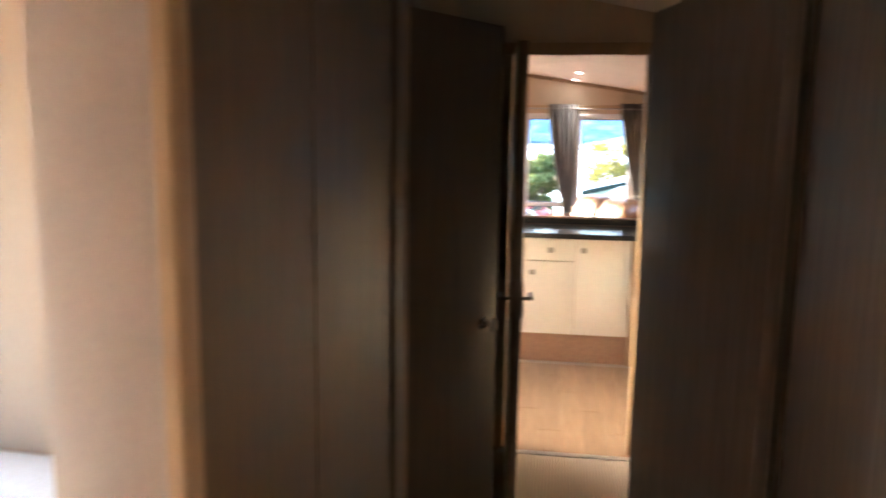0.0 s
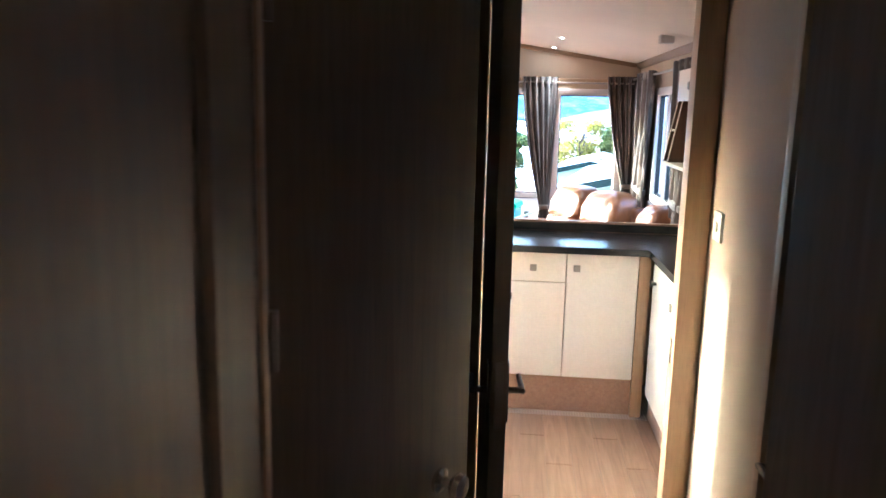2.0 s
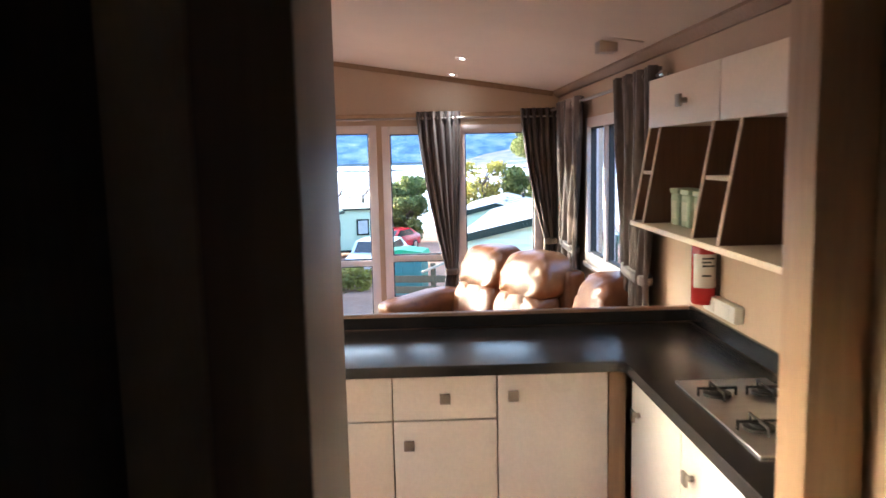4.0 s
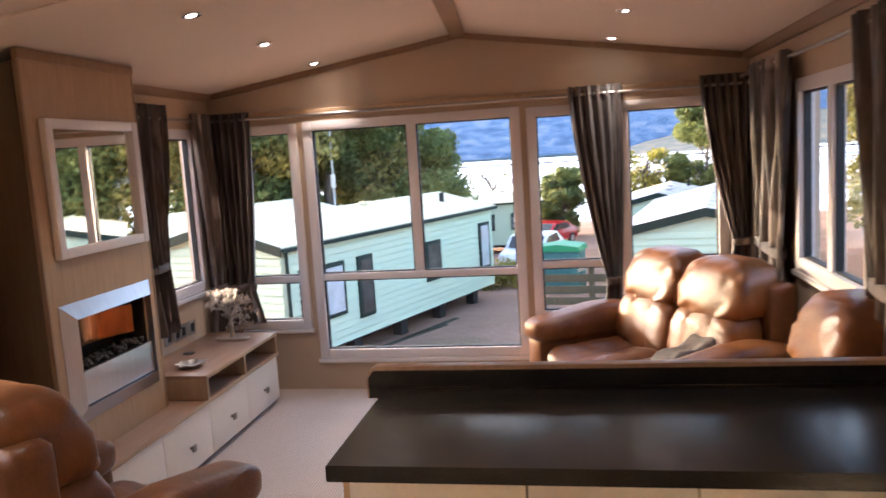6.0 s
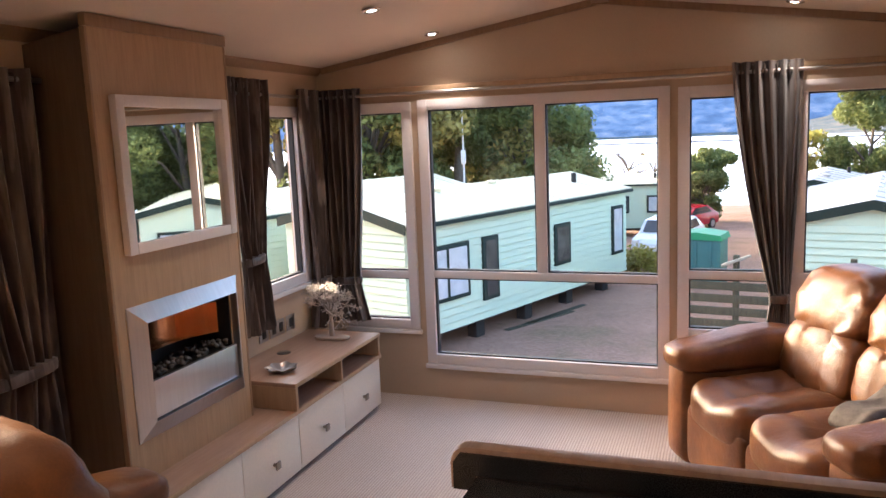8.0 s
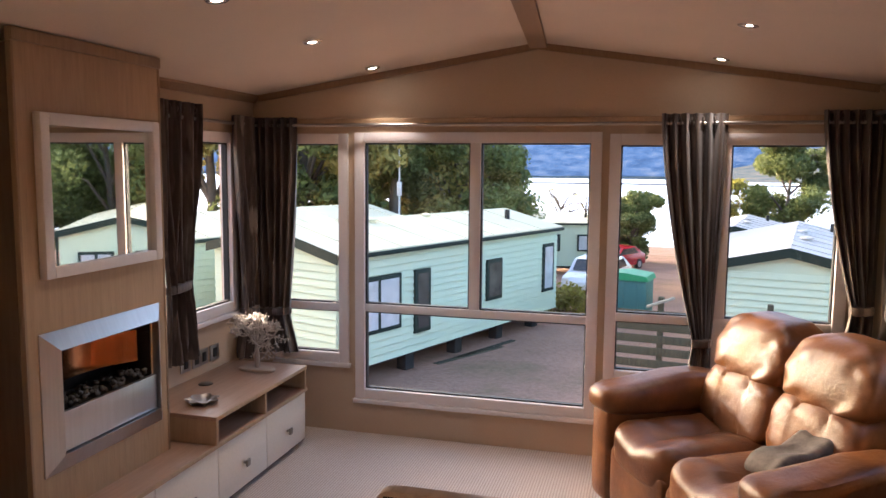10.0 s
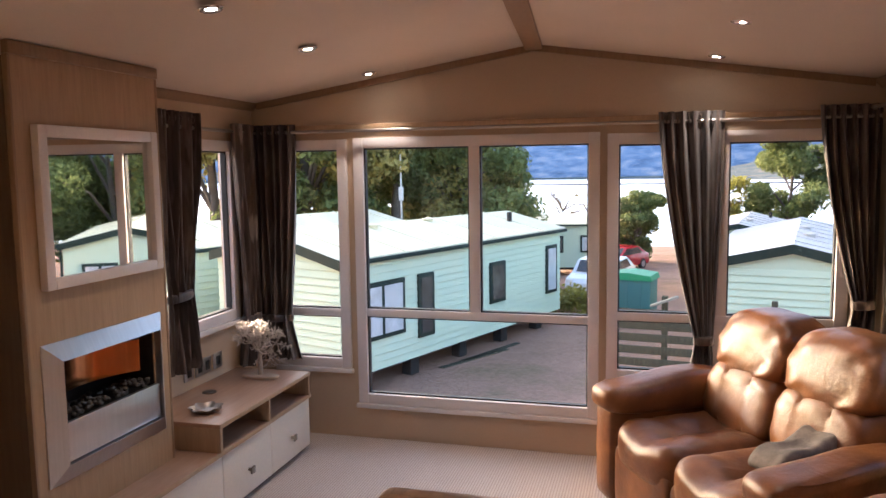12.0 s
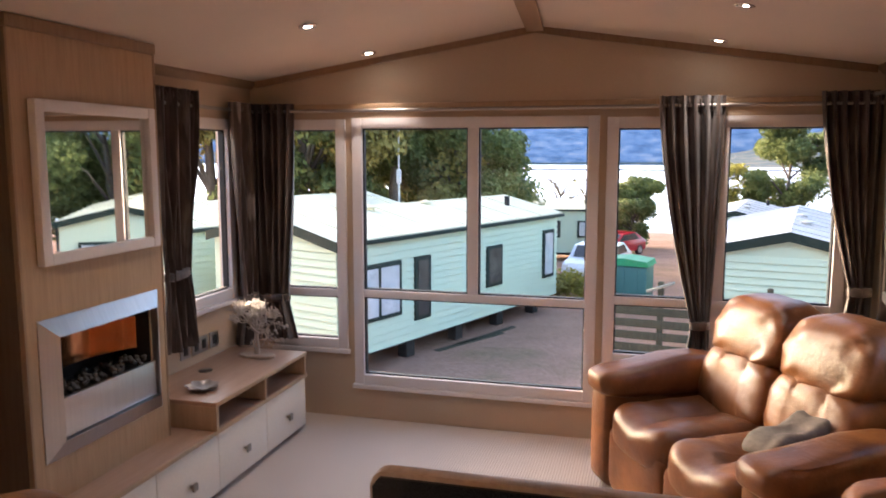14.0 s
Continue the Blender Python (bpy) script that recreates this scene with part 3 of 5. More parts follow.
# ---- kitchen ----
def square_knob(parent, c, n):
    """A square pewter knob at c, standing off along n."""
    c, n = Vector(c), Vector(n)
    bm = bmesh.new()
    bmesh.ops.create_cube(bm, size=1.0)
    for v in bm.verts:
        v.co = Vector((v.co.x * 0.034, v.co.y * 0.034, v.co.z * 0.010))
    bmesh.ops.bevel(bm, geom=bm.edges[:], offset=0.003, segments=2, profile=0.6, affect="EDGES")
    m = n.to_track_quat("Z", "Y").to_matrix().to_4x4()
    m.translation = c + n * 0.022
    bm.transform(m)
    tube(c, c + n * 0.018, 0.008, None, 10, bm)
    return part("handle", bm, PEWTER, parent, "square pewter knob")


PF = -3.262                         # front face of the peninsula's doors
UNITS = [(0.176, 0.553), (0.553, 0.890), (0.890, 1.251)]
for i, (x0, x1) in enumerate(UNITS):
    u = thing("base_cabinet", (x0 + x1) / 2, PF + 0.28, 0.0, label="white kitchen base cabinet under the black worktop" if i == 2 else "white kitchen base cabinet with a drawer over a door", category="cabinet", group="kitchen base cabinets")
    part("body", box((x0 + 0.001, PF + 0.018, 0.19), (x1 - 0.001, PF + 0.48, 0.858), 0.001), OAK, u)
    zt = 0.858
    if i < 2:
        part("drawer", box((x0 + 0.002, PF, 0.705), (x1 - 0.002, PF + 0.017, zt - 0.002), 0.003), KITCHEN_WHITE, u)
        square_knob(u, ((x0 + x1) / 2, PF, 0.78), (0, -1, 0))
        zt = 0.703
    part("door", box((x0 + 0.002, PF, 0.203), (x1 - 0.002, PF + 0.017, zt - 0.002), 0.003), KITCHEN_WHITE, u)
    square_knob(u, (x0 + 0.05, PF, zt - 0.075), (0, -1, 0))
p = thing("corner_post", 1.282, PF + 0.02, 0.0, label="oak corner post between the kitchen cabinets", category="cabinet panel")
part("post", box((1.2525, PF + 0.004, 0.0), (1.309, PF + 0.05, 0.858), 0.002), OAK, p)
p = thing("plinth", 0.73, PF + 0.05, 0.0, label="oak plinth board under the cabinets", category="plinth")
part("board", box((0.18, PF + 0.035, 0.0), (1.252, PF + 0.05, 0.188), 0.002), OAK_X, p)
p = thing("end_panel", 0.166, -3.05, 0.0, label="oak end panel and back of the peninsula", category="cabinet panel")
part("side_panel", box((0.158, PF + 0.02, 0.0), (0.175, -2.767, 0.862), 0.002), OAK, p)
part("back_panel", box((0.158, -2.7665, 0.0), (HW - 0.001, -2.751, 0.862), 0.002), OAK, p)
# run along the right wall
RF = 1.315
ys = [-3.30, -3.76, -4.20, -4.655]
for y1, y0 in zip(ys, ys[1:]):
    u = thing("base_cabinet", 1.5, (y0 + y1) / 2, 0.0, label="white kitchen base cabinet along the side wall", category="cabinet", group="kitchen base cabinets")
    part("body", box((RF + 0.018, y0 + 0.001, 0.14), (HW - 0.002, y1 - 0.001, 0.858), 0.001), OAK, u)
    part("door", box((RF, y0 + 0.002, 0.145), (RF + 0.017, y1 - 0.002, 0.856), 0.003), KITCHEN_WHITE, u)
    square_knob(u, (RF, y1 - 0.09, 0.745), (-1, 0, 0))
p = thing("plinth", RF + 0.05, -3.95, 0.0, label="oak plinth board under the side cabinets", category="plinth")
part("board", box((RF + 0.03, -4.655, 0.0), (RF + 0.045, -3.25, 0.138), 0.002), OAK_X, p)
w = thing("worktop", 0.95, -3.2, 0.86, label="black stone-effect worktop with a raised back and oak edge", category="worktop")
bm = prism([(0.146, -3.312), (1.27, -3.312), (1.29, -3.325), (1.29, -4.66), (HW - 0.001, -4.66), (HW - 0.001, -2.786), (0.146, -2.786)], "z", 0.862, 0.897, None, 0.004)
part("top", bm, WORKTOP, w)
# raised back: dark face, oak rim with a rounded top corner
UP0, UP1, UZ = -2.785, -2.750, 0.953
rim = [(0.090, 0.864), (0.090, UZ - 0.035)] + [(0.125 - 0.035 * math.cos(a), UZ - 0.035 + 0.035 * math.sin(a)) for a in (0.3, 0.6, 0.9, 1.2, 1.5)] + [(HW - 0.001, UZ), (HW - 0.001, 0.864)]
part("raised_back", prism(rim, "y", UP0, UP1, None, 0.003), OAK_X, w, "oak-edged raised back")
bm = prism([(0.098, 0.867), (0.098, UZ - 0.03), (0.112, UZ - 0.011), (HW - 0.002, UZ - 0.011), (HW - 0.002, 0.8985), (0.144, 0.8985), (0.144, 0.867)], "y", UP0 - 0.008, UP0 - 0.0005)
part("upstand", bm, WORKTOP, w)

part("wall_upstand", box((HW - 0.014, -4.66, 0.9), (HW - 0.001, -2.796, 0.960), 0.003), WORKTOP, w)

hb = thing("hob", 1.49, -3.82, 0.8975, label="brushed steel gas hob set in the black worktop", category="hob")
part("plate", box((1.365, -4.10, 0.8975), (1.625, -3.56, 0.905), 0.003), STEEL, hb)
for bx_, by_ in ((1.43, -3.70), (1.56, -3.70), (1.43, -3.95), (1.56, -3.95)):
    part("burner", lathe([(0.0, 0.0), (0.036, 0.0), (0.036, 0.008), (0.022, 0.010), (0.022, 0.016), (0.0, 0.017)], 20, None, (bx_, by_, 0.9052)), BLACK, hb)
    bm = tube((bx_ - 0.05, by_, 0.925), (bx_ + 0.05, by_, 0.925), 0.004, None, 8)
    tube((bx_, by_ - 0.05, 0.925), (bx_, by_ + 0.05, 0.925), 0.004, None, 8, bm)
    for q_ in ((-0.05, 0), (0.05, 0), (0, -0.05), (0, 0.05)):
        tube((bx_ + q_[0], by_ + q_[1], 0.905), (bx_ + q_[0], by_ + q_[1], 0.929), 0.004, None, 8, bm)
    part("pan_support", bm, BLACK, hb)

# wall cupboard with slanted open shelves
c = thing("wall_cupboard", 1.55, -3.9, 1.29, label="cream wall cupboard over dark open slanted shelves", category="cupboard")
CY0, CY1 = -4.55, -3.232
part("body", box((1.398, CY0, 1.622), (HW - 0.001, CY1, 1.765), 0.002), CREAM, c)
for y1, y0 in ((CY1, -3.80), (-3.802, CY0)):
    dd = part("door", box((1.38, y0 + 0.002, 1.620), (1.397, y1, 1.765), 0.003), CREAM, c)
square_knob(c, (1.38, -3.57, 1.684), (-1, 0, 0))
SHELF_DARK = wood("dark_shelf_board", (0.10, 0.052, 0.030), (0.14, 0.078, 0.045), 0.45)
part("back_board", box((HW - 0.012, CY0, 1.335), (HW - 0.001, CY1, 1.620), 0), SHELF_DARK, c, "", None)
for yy in (CY1 - 0.012, -3.348, -3.765, -3.93, CY0 + 0.002):
    part("divider", prism([(1.385, 1.620), (HW - 0.013, 1.620), (HW - 0.013, 1.333), (1.335, 1.333)], "y", yy, yy + 0.010), SHELF_DARK, c, "", None)
    part("edge_strip", prism([(1.381, 1.620), (1.385, 1.620), (1.335, 1.333), (1.331, 1.333)], "y", yy - 0.001, yy + 0.011), CREAM, c, "pale edging strip", None)
part("shelf", box((1.325, CY0 - 0.0, 1.318), (HW - 0.001, CY1 + 0.004, 1.333), 0.002), CREAM, c, "pale bottom shelf")
for y0, y1 in ((-3.337, CY1 - 0.013), (-3.919, -3.766)):
    part("small_shelf", box((1.362, y0, 1.478), (HW - 0.013, y1, 1.488), 0.001), CREAM, c)
JAR = two_scale("sage_green_tin", (0.40, 0.52, 0.40), (0.37, 0.49, 0.37), 0.32, 50, 5, 0.02)
LABEL = two_scale("pale_green_label", (0.62, 0.68, 0.58), (0.58, 0.64, 0.54), 0.5, 50, 5, 0.02)
for yy in (-3.425, -3.515, -3.615):
    j = thing("storage_jar", 1.43, yy, 1.333, label="square sage green storage tin with a pale label on the shelf", category="storage jar", group="storage jars")
    part("jar", box((1.40, yy - 0.031, 1.3335), (1.46, yy + 0.031, 1.425), 0.007, None, 3), JAR, j)
    part("lid", box((1.397, yy - 0.034, 1.4255), (1.463, yy + 0.034, 1.440), 0.004), JAR, j, "sage green lid")
    part("paper_label", box((1.3985, yy - 0.020, 1.352), (1.3998, yy + 0.020, 1.405), 0), LABEL, j, "pale label", None)
    part("paper_label", box((1.410, yy - 0.0325, 1.352), (1.450, yy - 0.0312, 1.405), 0), LABEL, j, "pale label", None)
# fire extinguisher and power trunking
RED = two_scale("red_enamel", (0.42, 0.035, 0.03), (0.36, 0.028, 0.024), 0.25, 60, 4, 0.02)
e = thing("fire_extinguisher", 1.640, -3.03, 1.015, label="small red fire extinguisher with a pale label on the wall", category="fire extinguisher")
part("cylinder", lathe([(0.0, 0.0), (0.037, 0.0), (0.041, 0.008), (0.041, 0.195), (0.036, 0.214), (0.018, 0.228), (0.013, 0.238), (0.0, 0.239)], 28), RED, e, world=False)
bm = box((-0.015, -0.012, 0.238), (0.015, 0.012, 0.256), 0.004)
box((-0.028, -0.007, 0.255), (0.024, 0.007, 0.264), 0.003, bm)
part("valve", bm, BLACK, e, world=False)
lb = lathe([(0.0414, 0.06), (0.0418, 0.062), (0.0418, 0.175), (0.0414, 0.177)], 40)
bmesh.ops.delete(lb, geom=[f_ for f_ in lb.faces if f_.calc_center_median().y > -0.012 or len(f_.verts) > 4], context="FACES")
part("label_sheet", lb, PLASTIC, e, "pale paper label", world=False)
for k, z in enumerate((0.16, 0.147, 0.134, 0.10)):
    part("label_bar", box((-0.02, -0.0428, z), (0.022 - 0.01 * (k % 2), -0.0405, z + 0.006), 0), BLACK, e, "", None, world=False)
part("bracket", box((0.038, -0.025, 0.02), (0.054, 0.025, 0.20), 0.002), DARK_METAL, e, world=False)
t_ = thing("socket_block", 1.675, -3.12, 0.99, label="white double socket block on the wall above the worktop", category="socket")
part("case", box((HW - 0.035, -3.26, 0.988), (HW - 0.001, -2.99, 1.045), 0.006), PLASTIC, t_)
for yy in (-3.19, -3.07):
    part("plug_face", box((HW - 0.038, yy - 0.03, 0.998), (HW - 0.0345, yy + 0.03, 1.035), 0.002), PLASTIC, t_)

# ---- fire breast, fire and mirror ----
BX, BY0, BY1 = -1.412, -2.075, -1.297
ZC = ceil_at(-BX)
b = thing("chimney_breast", -1.535, -1.64, 0.0, label="oak-laminate chimney breast rising to the ceiling", category="chimney breast", kind="structure")
H0, H1, HZ0, HZ1 = -1.958, -1.408, 0.540, 0.942
bm = wall_boxes("y", BY0 + 0.012, BY1 - 0.012, 0.0, ZC - 0.045, BX - 0.02, BX, [(H0, H1, HZ0, HZ1)])
part("front_panel", bm, OAK, b, "", None)
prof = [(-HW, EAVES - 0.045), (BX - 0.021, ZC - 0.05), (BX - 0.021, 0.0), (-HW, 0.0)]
# This return takes WALNUT, much darker than the oak front and far return.
part("side_panel", prism(prof, "y", BY0, BY0 + 0.02), WALNUT, b, "side return in the darker walnut", None)
part("side_panel", prism(prof, "y", BY1 - 0.02, BY1), OAK, b, "", None)
for y0, y1 in ((BY0, BY0 + 0.0115), (BY1 - 0.0115, BY1)):
    part("corner_strip", box((BX - 0.0205, y0, 0.0), (BX + 0.003, y1, ZC - 0.045), 0.003), TRIM, b)
part("top_strip", box((BX - 0.02, BY0, ZC - 0.0445), (BX + 0.010, BY1, ZC - 0.0005), 0.004), TRIM, b)
f = thing("electric_fire", BX, -1.685, 0.485, label="wall-set electric fire with a wide brushed steel frame", category="fireplace")
FO = (-2.018, -1.351, 0.482, 0.995)
FI = (-1.950, -1.400, 0.550, 0.928)


def bevel_side(o0, o1, i0, i1, bm):
    """One mitred, sloping side of the frame."""
    vs = []
    for (y, z, x) in ((*o0, BX + 0.004), (*o1, BX + 0.004), (*i1, BX + 0.034), (*i0, BX + 0.034), (*o0, BX), (*o1, BX), (*i1, BX), (*i0, BX)):
        vs.append(bm.verts.new((x, y, z)))
    for q in ((0, 1, 2, 3), (7, 6, 5, 4), (0, 4, 5, 1), (1, 5, 6, 2), (2, 6, 7, 3), (3, 7, 4, 0)):
        bm.faces.new([vs[i] for i in q])


oc = [(FO[0], FO[2]), (FO[1], FO[2]), (FO[1], FO[3]), (FO[0], FO[3])]
ic = [(FI[0], FI[2]), (FI[1], FI[2]), (FI[1], FI[3]), (FI[0], FI[3])]
for k in range(4):
    bm = bmesh.new()
    bevel_side(oc[k], oc[(k + 1) % 4], ic[k], ic[(k + 1) % 4], bm)
    part("frame_side", bm, STEEL, f, "", None)
bm = box((-1.63, H0 + 0.002, HZ0 + 0.002), (-1.595, H1 - 0.002, HZ1 - 0.002))
box((-1.625, H0 + 0.002, HZ0 + 0.002), (BX - 0.0, H0 + 0.006, HZ1 - 0.002), 0, bm)
box((-1.625, H1 - 0.006, HZ0 + 0.002), (BX - 0.0, H1 - 0.002, HZ1 - 0.002), 0, bm)
box((-1.625, H0 + 0.006, HZ0 + 0.002), (BX - 0.0, H1 - 0.006, HZ0 + 0.006), 0, bm)
box((-1.625, H0 + 0.006, HZ1 - 0.006), (BX - 0.0, H1 - 0.006, HZ1 - 0.002), 0, bm)
part("firebox", bm, BLACK, f, "matt black firebox", None)
bm = bmesh.new()
cols = []
for i in range(25):
    a = -1 + 2 * i / 24
    y = -1.665 + a * 0.252
    x = -1.475 - 0.085 * (1 - a * a)
    cols.append([bm.verts.new((x - 0.004 * s, y, z)) for s in (0, 1) for z in (0.752, 0.886)])
for p_, q_ in zip(cols, cols[1:]):
    bm.faces.new((p_[0], q_[0], q_[1], p_[1]))
    bm.faces.new((p_[2], p_[3], q_[3], q_[2]))
part("reflector", bm, COPPER, f, "curved copper reflector", 60)
part("front_plate", box((BX + 0.004, FI[0] + 0.006, 0.555), (BX + 0.022, FI[1] - 0.006, 0.700), 0.003), STEEL, f, "brushed steel lower plate")
part("ember_tray", box((-1.61, H0 + 0.01, 0.665), (BX + 0.003, H1 - 0.01, 0.690), 0.002), BLACK, f)
PEB = two_scale("grey_pebble", (0.07, 0.058, 0.052), (0.03, 0.026, 0.024), 0.6, 60, 18, 0.1)
rng = random.Random(7)
pebble_meshes = []
for k in range(4):
    bm = pad((0, 0, 0), (0.026, 0.021, 0.017), 0.8, 0.8, 8, 5, lambda c, k=k: c + 0.003 * noise.noise_vector(c * 60 + Vector((k * 7, 0, 0))))
    pebble_meshes.append(mesh_from("pebble", bm, PEB, 60))
for i in range(110):
    pb = new("pebble", pebble_meshes[i % 4])
    pb.parent = f
    x, y = rng.uniform(-1.54, -1.415), rng.uniform(H0 + 0.03, H1 - 0.03)
    pb.matrix_basis = POSES[f].inverted() @ pose(x, y, 0.698 + rng.uniform(0, 0.026), rng.uniform(-40, 40), rng.uniform(-40, 40), rng.uniform(0, 360))

m_ = thing("wall_mirror", BX, -1.674, 1.45, label="rectangular wall mirror in a white frame above the fire", category="mirror")
MO = (-1.998, -1.350, 1.184, 1.754)
for lo, hi in (((MO[0], MO[2]), (MO[0] + 0.042, MO[3])), ((MO[1] - 0.042, MO[2]), (MO[1], MO[3])), ((MO[0] + 0.0425, MO[3] - 0.042), (MO[1] - 0.0425, MO[3])), ((MO[0] + 0.0425, MO[2]), (MO[1] - 0.0425, MO[2] + 0.042))):
    part("frame_rail", box((BX + 0.0005, lo[0], lo[1]), (BX + 0.034, hi[0], hi[1]), 0.007), UPVC, m_)
# the glass sits a little askew in its deep frame
part("mirror_glass", prism([(BX + 0.001, MO[0] + 0.043), (BX + 0.030, MO[0] + 0.043), (BX + 0.010, MO[1] - 0.043), (BX + 0.001, MO[1] - 0.043)], "z", MO[2] + 0.043, MO[3] - 0.043), MIRROR, m_, "", None)

# ---- low cabinet ----
TF = -1.252
splits = [-0.258, -0.715, -1.172, -1.630, -2.088, -2.545]
for y1, y0 in zip(splits, splits[1:]):
    u = thing("drawer_unit", -1.4, (y0 + y1) / 2, 0.0, label="low cabinet unit with a cream drawer front", category="cabinet", group="low drawer units")
    back = -HW + 0.002 if y0 > BY1 or y1 < BY0 else BX + 0.004
    part("carcass", box((back, y0 + 0.001, 0.02), (TF - 0.019, y1 - 0.001, 0.305), 0.001), OAK_X, u)
    part("drawer_front", box((TF - 0.018, y0 + 0.002, 0.032), (TF, y1 - 0.002, 0.303), 0.003), CREAM, u)
    square_knob(u, (TF, (y0 + y1) / 2, 0.150), (1, 0, 0))
    part("foot", box((TF - 0.06, y0 + 0.02, 0.0), (TF - 0.04, y1 - 0.02, 0.02), 0), BLACK, u, "", None)
lt = thing("cabinet_top", -1.29, -1.36, 0.306, label="oak board along the top of the low drawer units", category="cabinet top")
bm = prism([(TF + 0.008, -0.250), (TF + 0.008, -2.555), (-HW + 0.001, -2.555), (-HW + 0.001, BY0 - 0.002), (BX + 0.005, BY0 - 0.002), (BX + 0.005, BY1 + 0.002), (-HW + 0.001, BY1 + 0.002), (-HW + 0.001, -0.250)], "z", 0.306, 0.330, None, 0.003)
part("board", bm, OAK_X, lt)
part("edge_strip", box((TF + 0.0085, -2.553, 0.308), (TF + 0.0115, -0.252, 0.328), 0.001), CASING, lt, "pale oak edging")
us = thing("media_shelf", -1.44, -0.75, 0.331, label="raised oak shelf box with two open compartments", category="shelf")
UY0, UY1, UXF = -1.219, -0.285, -1.228
part("top", box((-HW + 0.002, UY0, 0.443), (UXF, UY1, 0.464), 0.003), OAK_X, us)
for y0, y1 in ((UY0 + 0.001, UY0 + 0.019), (-0.762, -0.746), (UY1 - 0.02, UY1 - 0.002)):
    part("upright", box((-HW + 0.003, y0, 0.3315), (UXF - 0.003, y1, 0.4425), 0.002), OAK, us)
part("edge_strip", box((UXF + 0.0005, UY0 + 0.002, 0.445), (UXF + 0.003, UY1 - 0.002, 0.462), 0.001), CASING, us, "pale oak edging")
part("edge_strip", box((UXF - 0.0025, UY0 + 0.001, 0.332), (UXF, UY0 + 0.019, 0.4425), 0.001), CASING, us, "pale oak edging")
part("back_board", box((-HW + 0.003, UY0 + 0.02, 0.3315), (-HW + 0.015, UY1 - 0.021, 0.4425)), OAK, us, "", None)

# sockets on the wall over the shelf
PEWTER_PLATE = two_scale("brushed_nickel_plate", (0.42, 0.39, 0.36), (0.38, 0.35, 0.33), 0.35, 80, 5, 0.02, (1, 1, 20), 1.0)
for yy, w2 in ((-0.760, 0.043), (-0.627, 0.073), (-0.487, 0.043)):
    s = thing("wall_socket", -HW, yy, 0.555, label="brushed metal socket plate on the wall", category="socket", group="wall sockets")
    part("plate", box((-HW + 0.0005, yy - w2, 0.512), (-HW + 0.008, yy + w2, 0.598), 0.003), PEWTER_PLATE, s)
    for k in ((-0.035, 0.035) if w2 > 0.05 else (0.0,)):
        part("insert", box((-HW + 0.0075, yy + k - 0.018, 0.530), (-HW + 0.011, yy + k + 0.018, 0.580), 0.002), BLACK, s, "black insert")

# silver wire tree
tr = thing("ornamental_tree", -1.437, -0.465, 0.464, label="silver wire tree ornament on a wooden base", category="ornament")
part("base", pad((-1.437, -0.465, 0.4735), (0.21, 0.095, 0.022), 0.5, 0.7, 24, 8), two_scale("pale_driftwood", (0.44, 0.33, 0.24), (0.36, 0.26, 0.19), 0.5, 60, 8, 0.1), tr)
SILVER = two_scale("champagne_wire", (0.46, 0.40, 0.35), (0.34, 0.295, 0.26), 0.35, 60, 8, 0.05, (1, 1, 1), 0.7)
rng = random.Random(11)


def grow(p, d, length, r, depth, out):
    q = p + d * length
    out.append((p, q, r, r * 0.72))
    if depth == 0:
        return
    for k in range(3 if depth > 1 else 5):
        axis = Vector((rng.uniform(-1, 1), rng.uniform(-1, 1), rng.uniform(-0.5, 0.9))).normalized()
        nd = (d * 0.75 + axis * 0.78).normalized()
        grow(q if k else p + d * length * 0.8, nd, length * rng.uniform(0.62, 0.82), r * 0.66, depth - 1, out)


branches = []
top = Vector((-1.437, -0.465, 0.615))
for k in range(11):
    a = k * 2.4
    grow(top, Vector((math.cos(a) * 0.9, math.sin(a) * 0.9, 0.05 + 0.2 * k)).normalized(), 0.074, 0.0062, 3, branches)
bm = tube((-1.437, -0.465, 0.478), top, 0.016, 0.011, 10)
part("trunk", bm, SILVER, tr)
vs, fs = [], []
for p, q, r, r2 in branches:
    ax = (q - p).normalized()
    s1 = ax.orthogonal().normalized()
    s2 = ax.cross(s1)
    n0 = len(vs)
    for c, rr in ((p, r), (q, r2)):
        vs += [c + (s1 * math.cos(k * 1.5708) + s2 * math.sin(k * 1.5708)) * rr for k in range(4)]
    fs += [(n0 + k, n0 + (k + 1) % 4, n0 + 4 + (k + 1) % 4, n0 + 4 + k) for k in range(4)] + [(n0 + 7, n0 + 6, n0 + 5, n0 + 4)]
for p, q, r, r2 in branches:
    if r < 0.0022:
        n0, e = len(vs), rng.uniform(0.0042, 0.0068)
        vs += [q + Vector(k) * e for k in ((1, 0, 0), (0, 1, 0), (-1, 0, 0), (0, -1, 0), (0, 0, 1), (0, 0, -1))]
        fs += [(n0 + k, n0 + (k + 1) % 4, n0 + 4) for k in range(4)] + [(n0 + (k + 1) % 4, n0 + k, n0 + 5) for k in range(4)]
me = bpy.data.meshes.new("crown")
me.from_pydata([v - Vector((-1.437, -0.465, 0.464)) for v in vs], [], fs)
me.materials.append(SILVER)
ob = new("crown", me)
ob.parent = tr
# small leaf-shaped dish and a dark coaster
ds = thing("dish", -1.397, -1.06, 0.464, label="small pewter leaf dish on the oak shelf", category="dish")
bm = bmesh.new()
rings = []
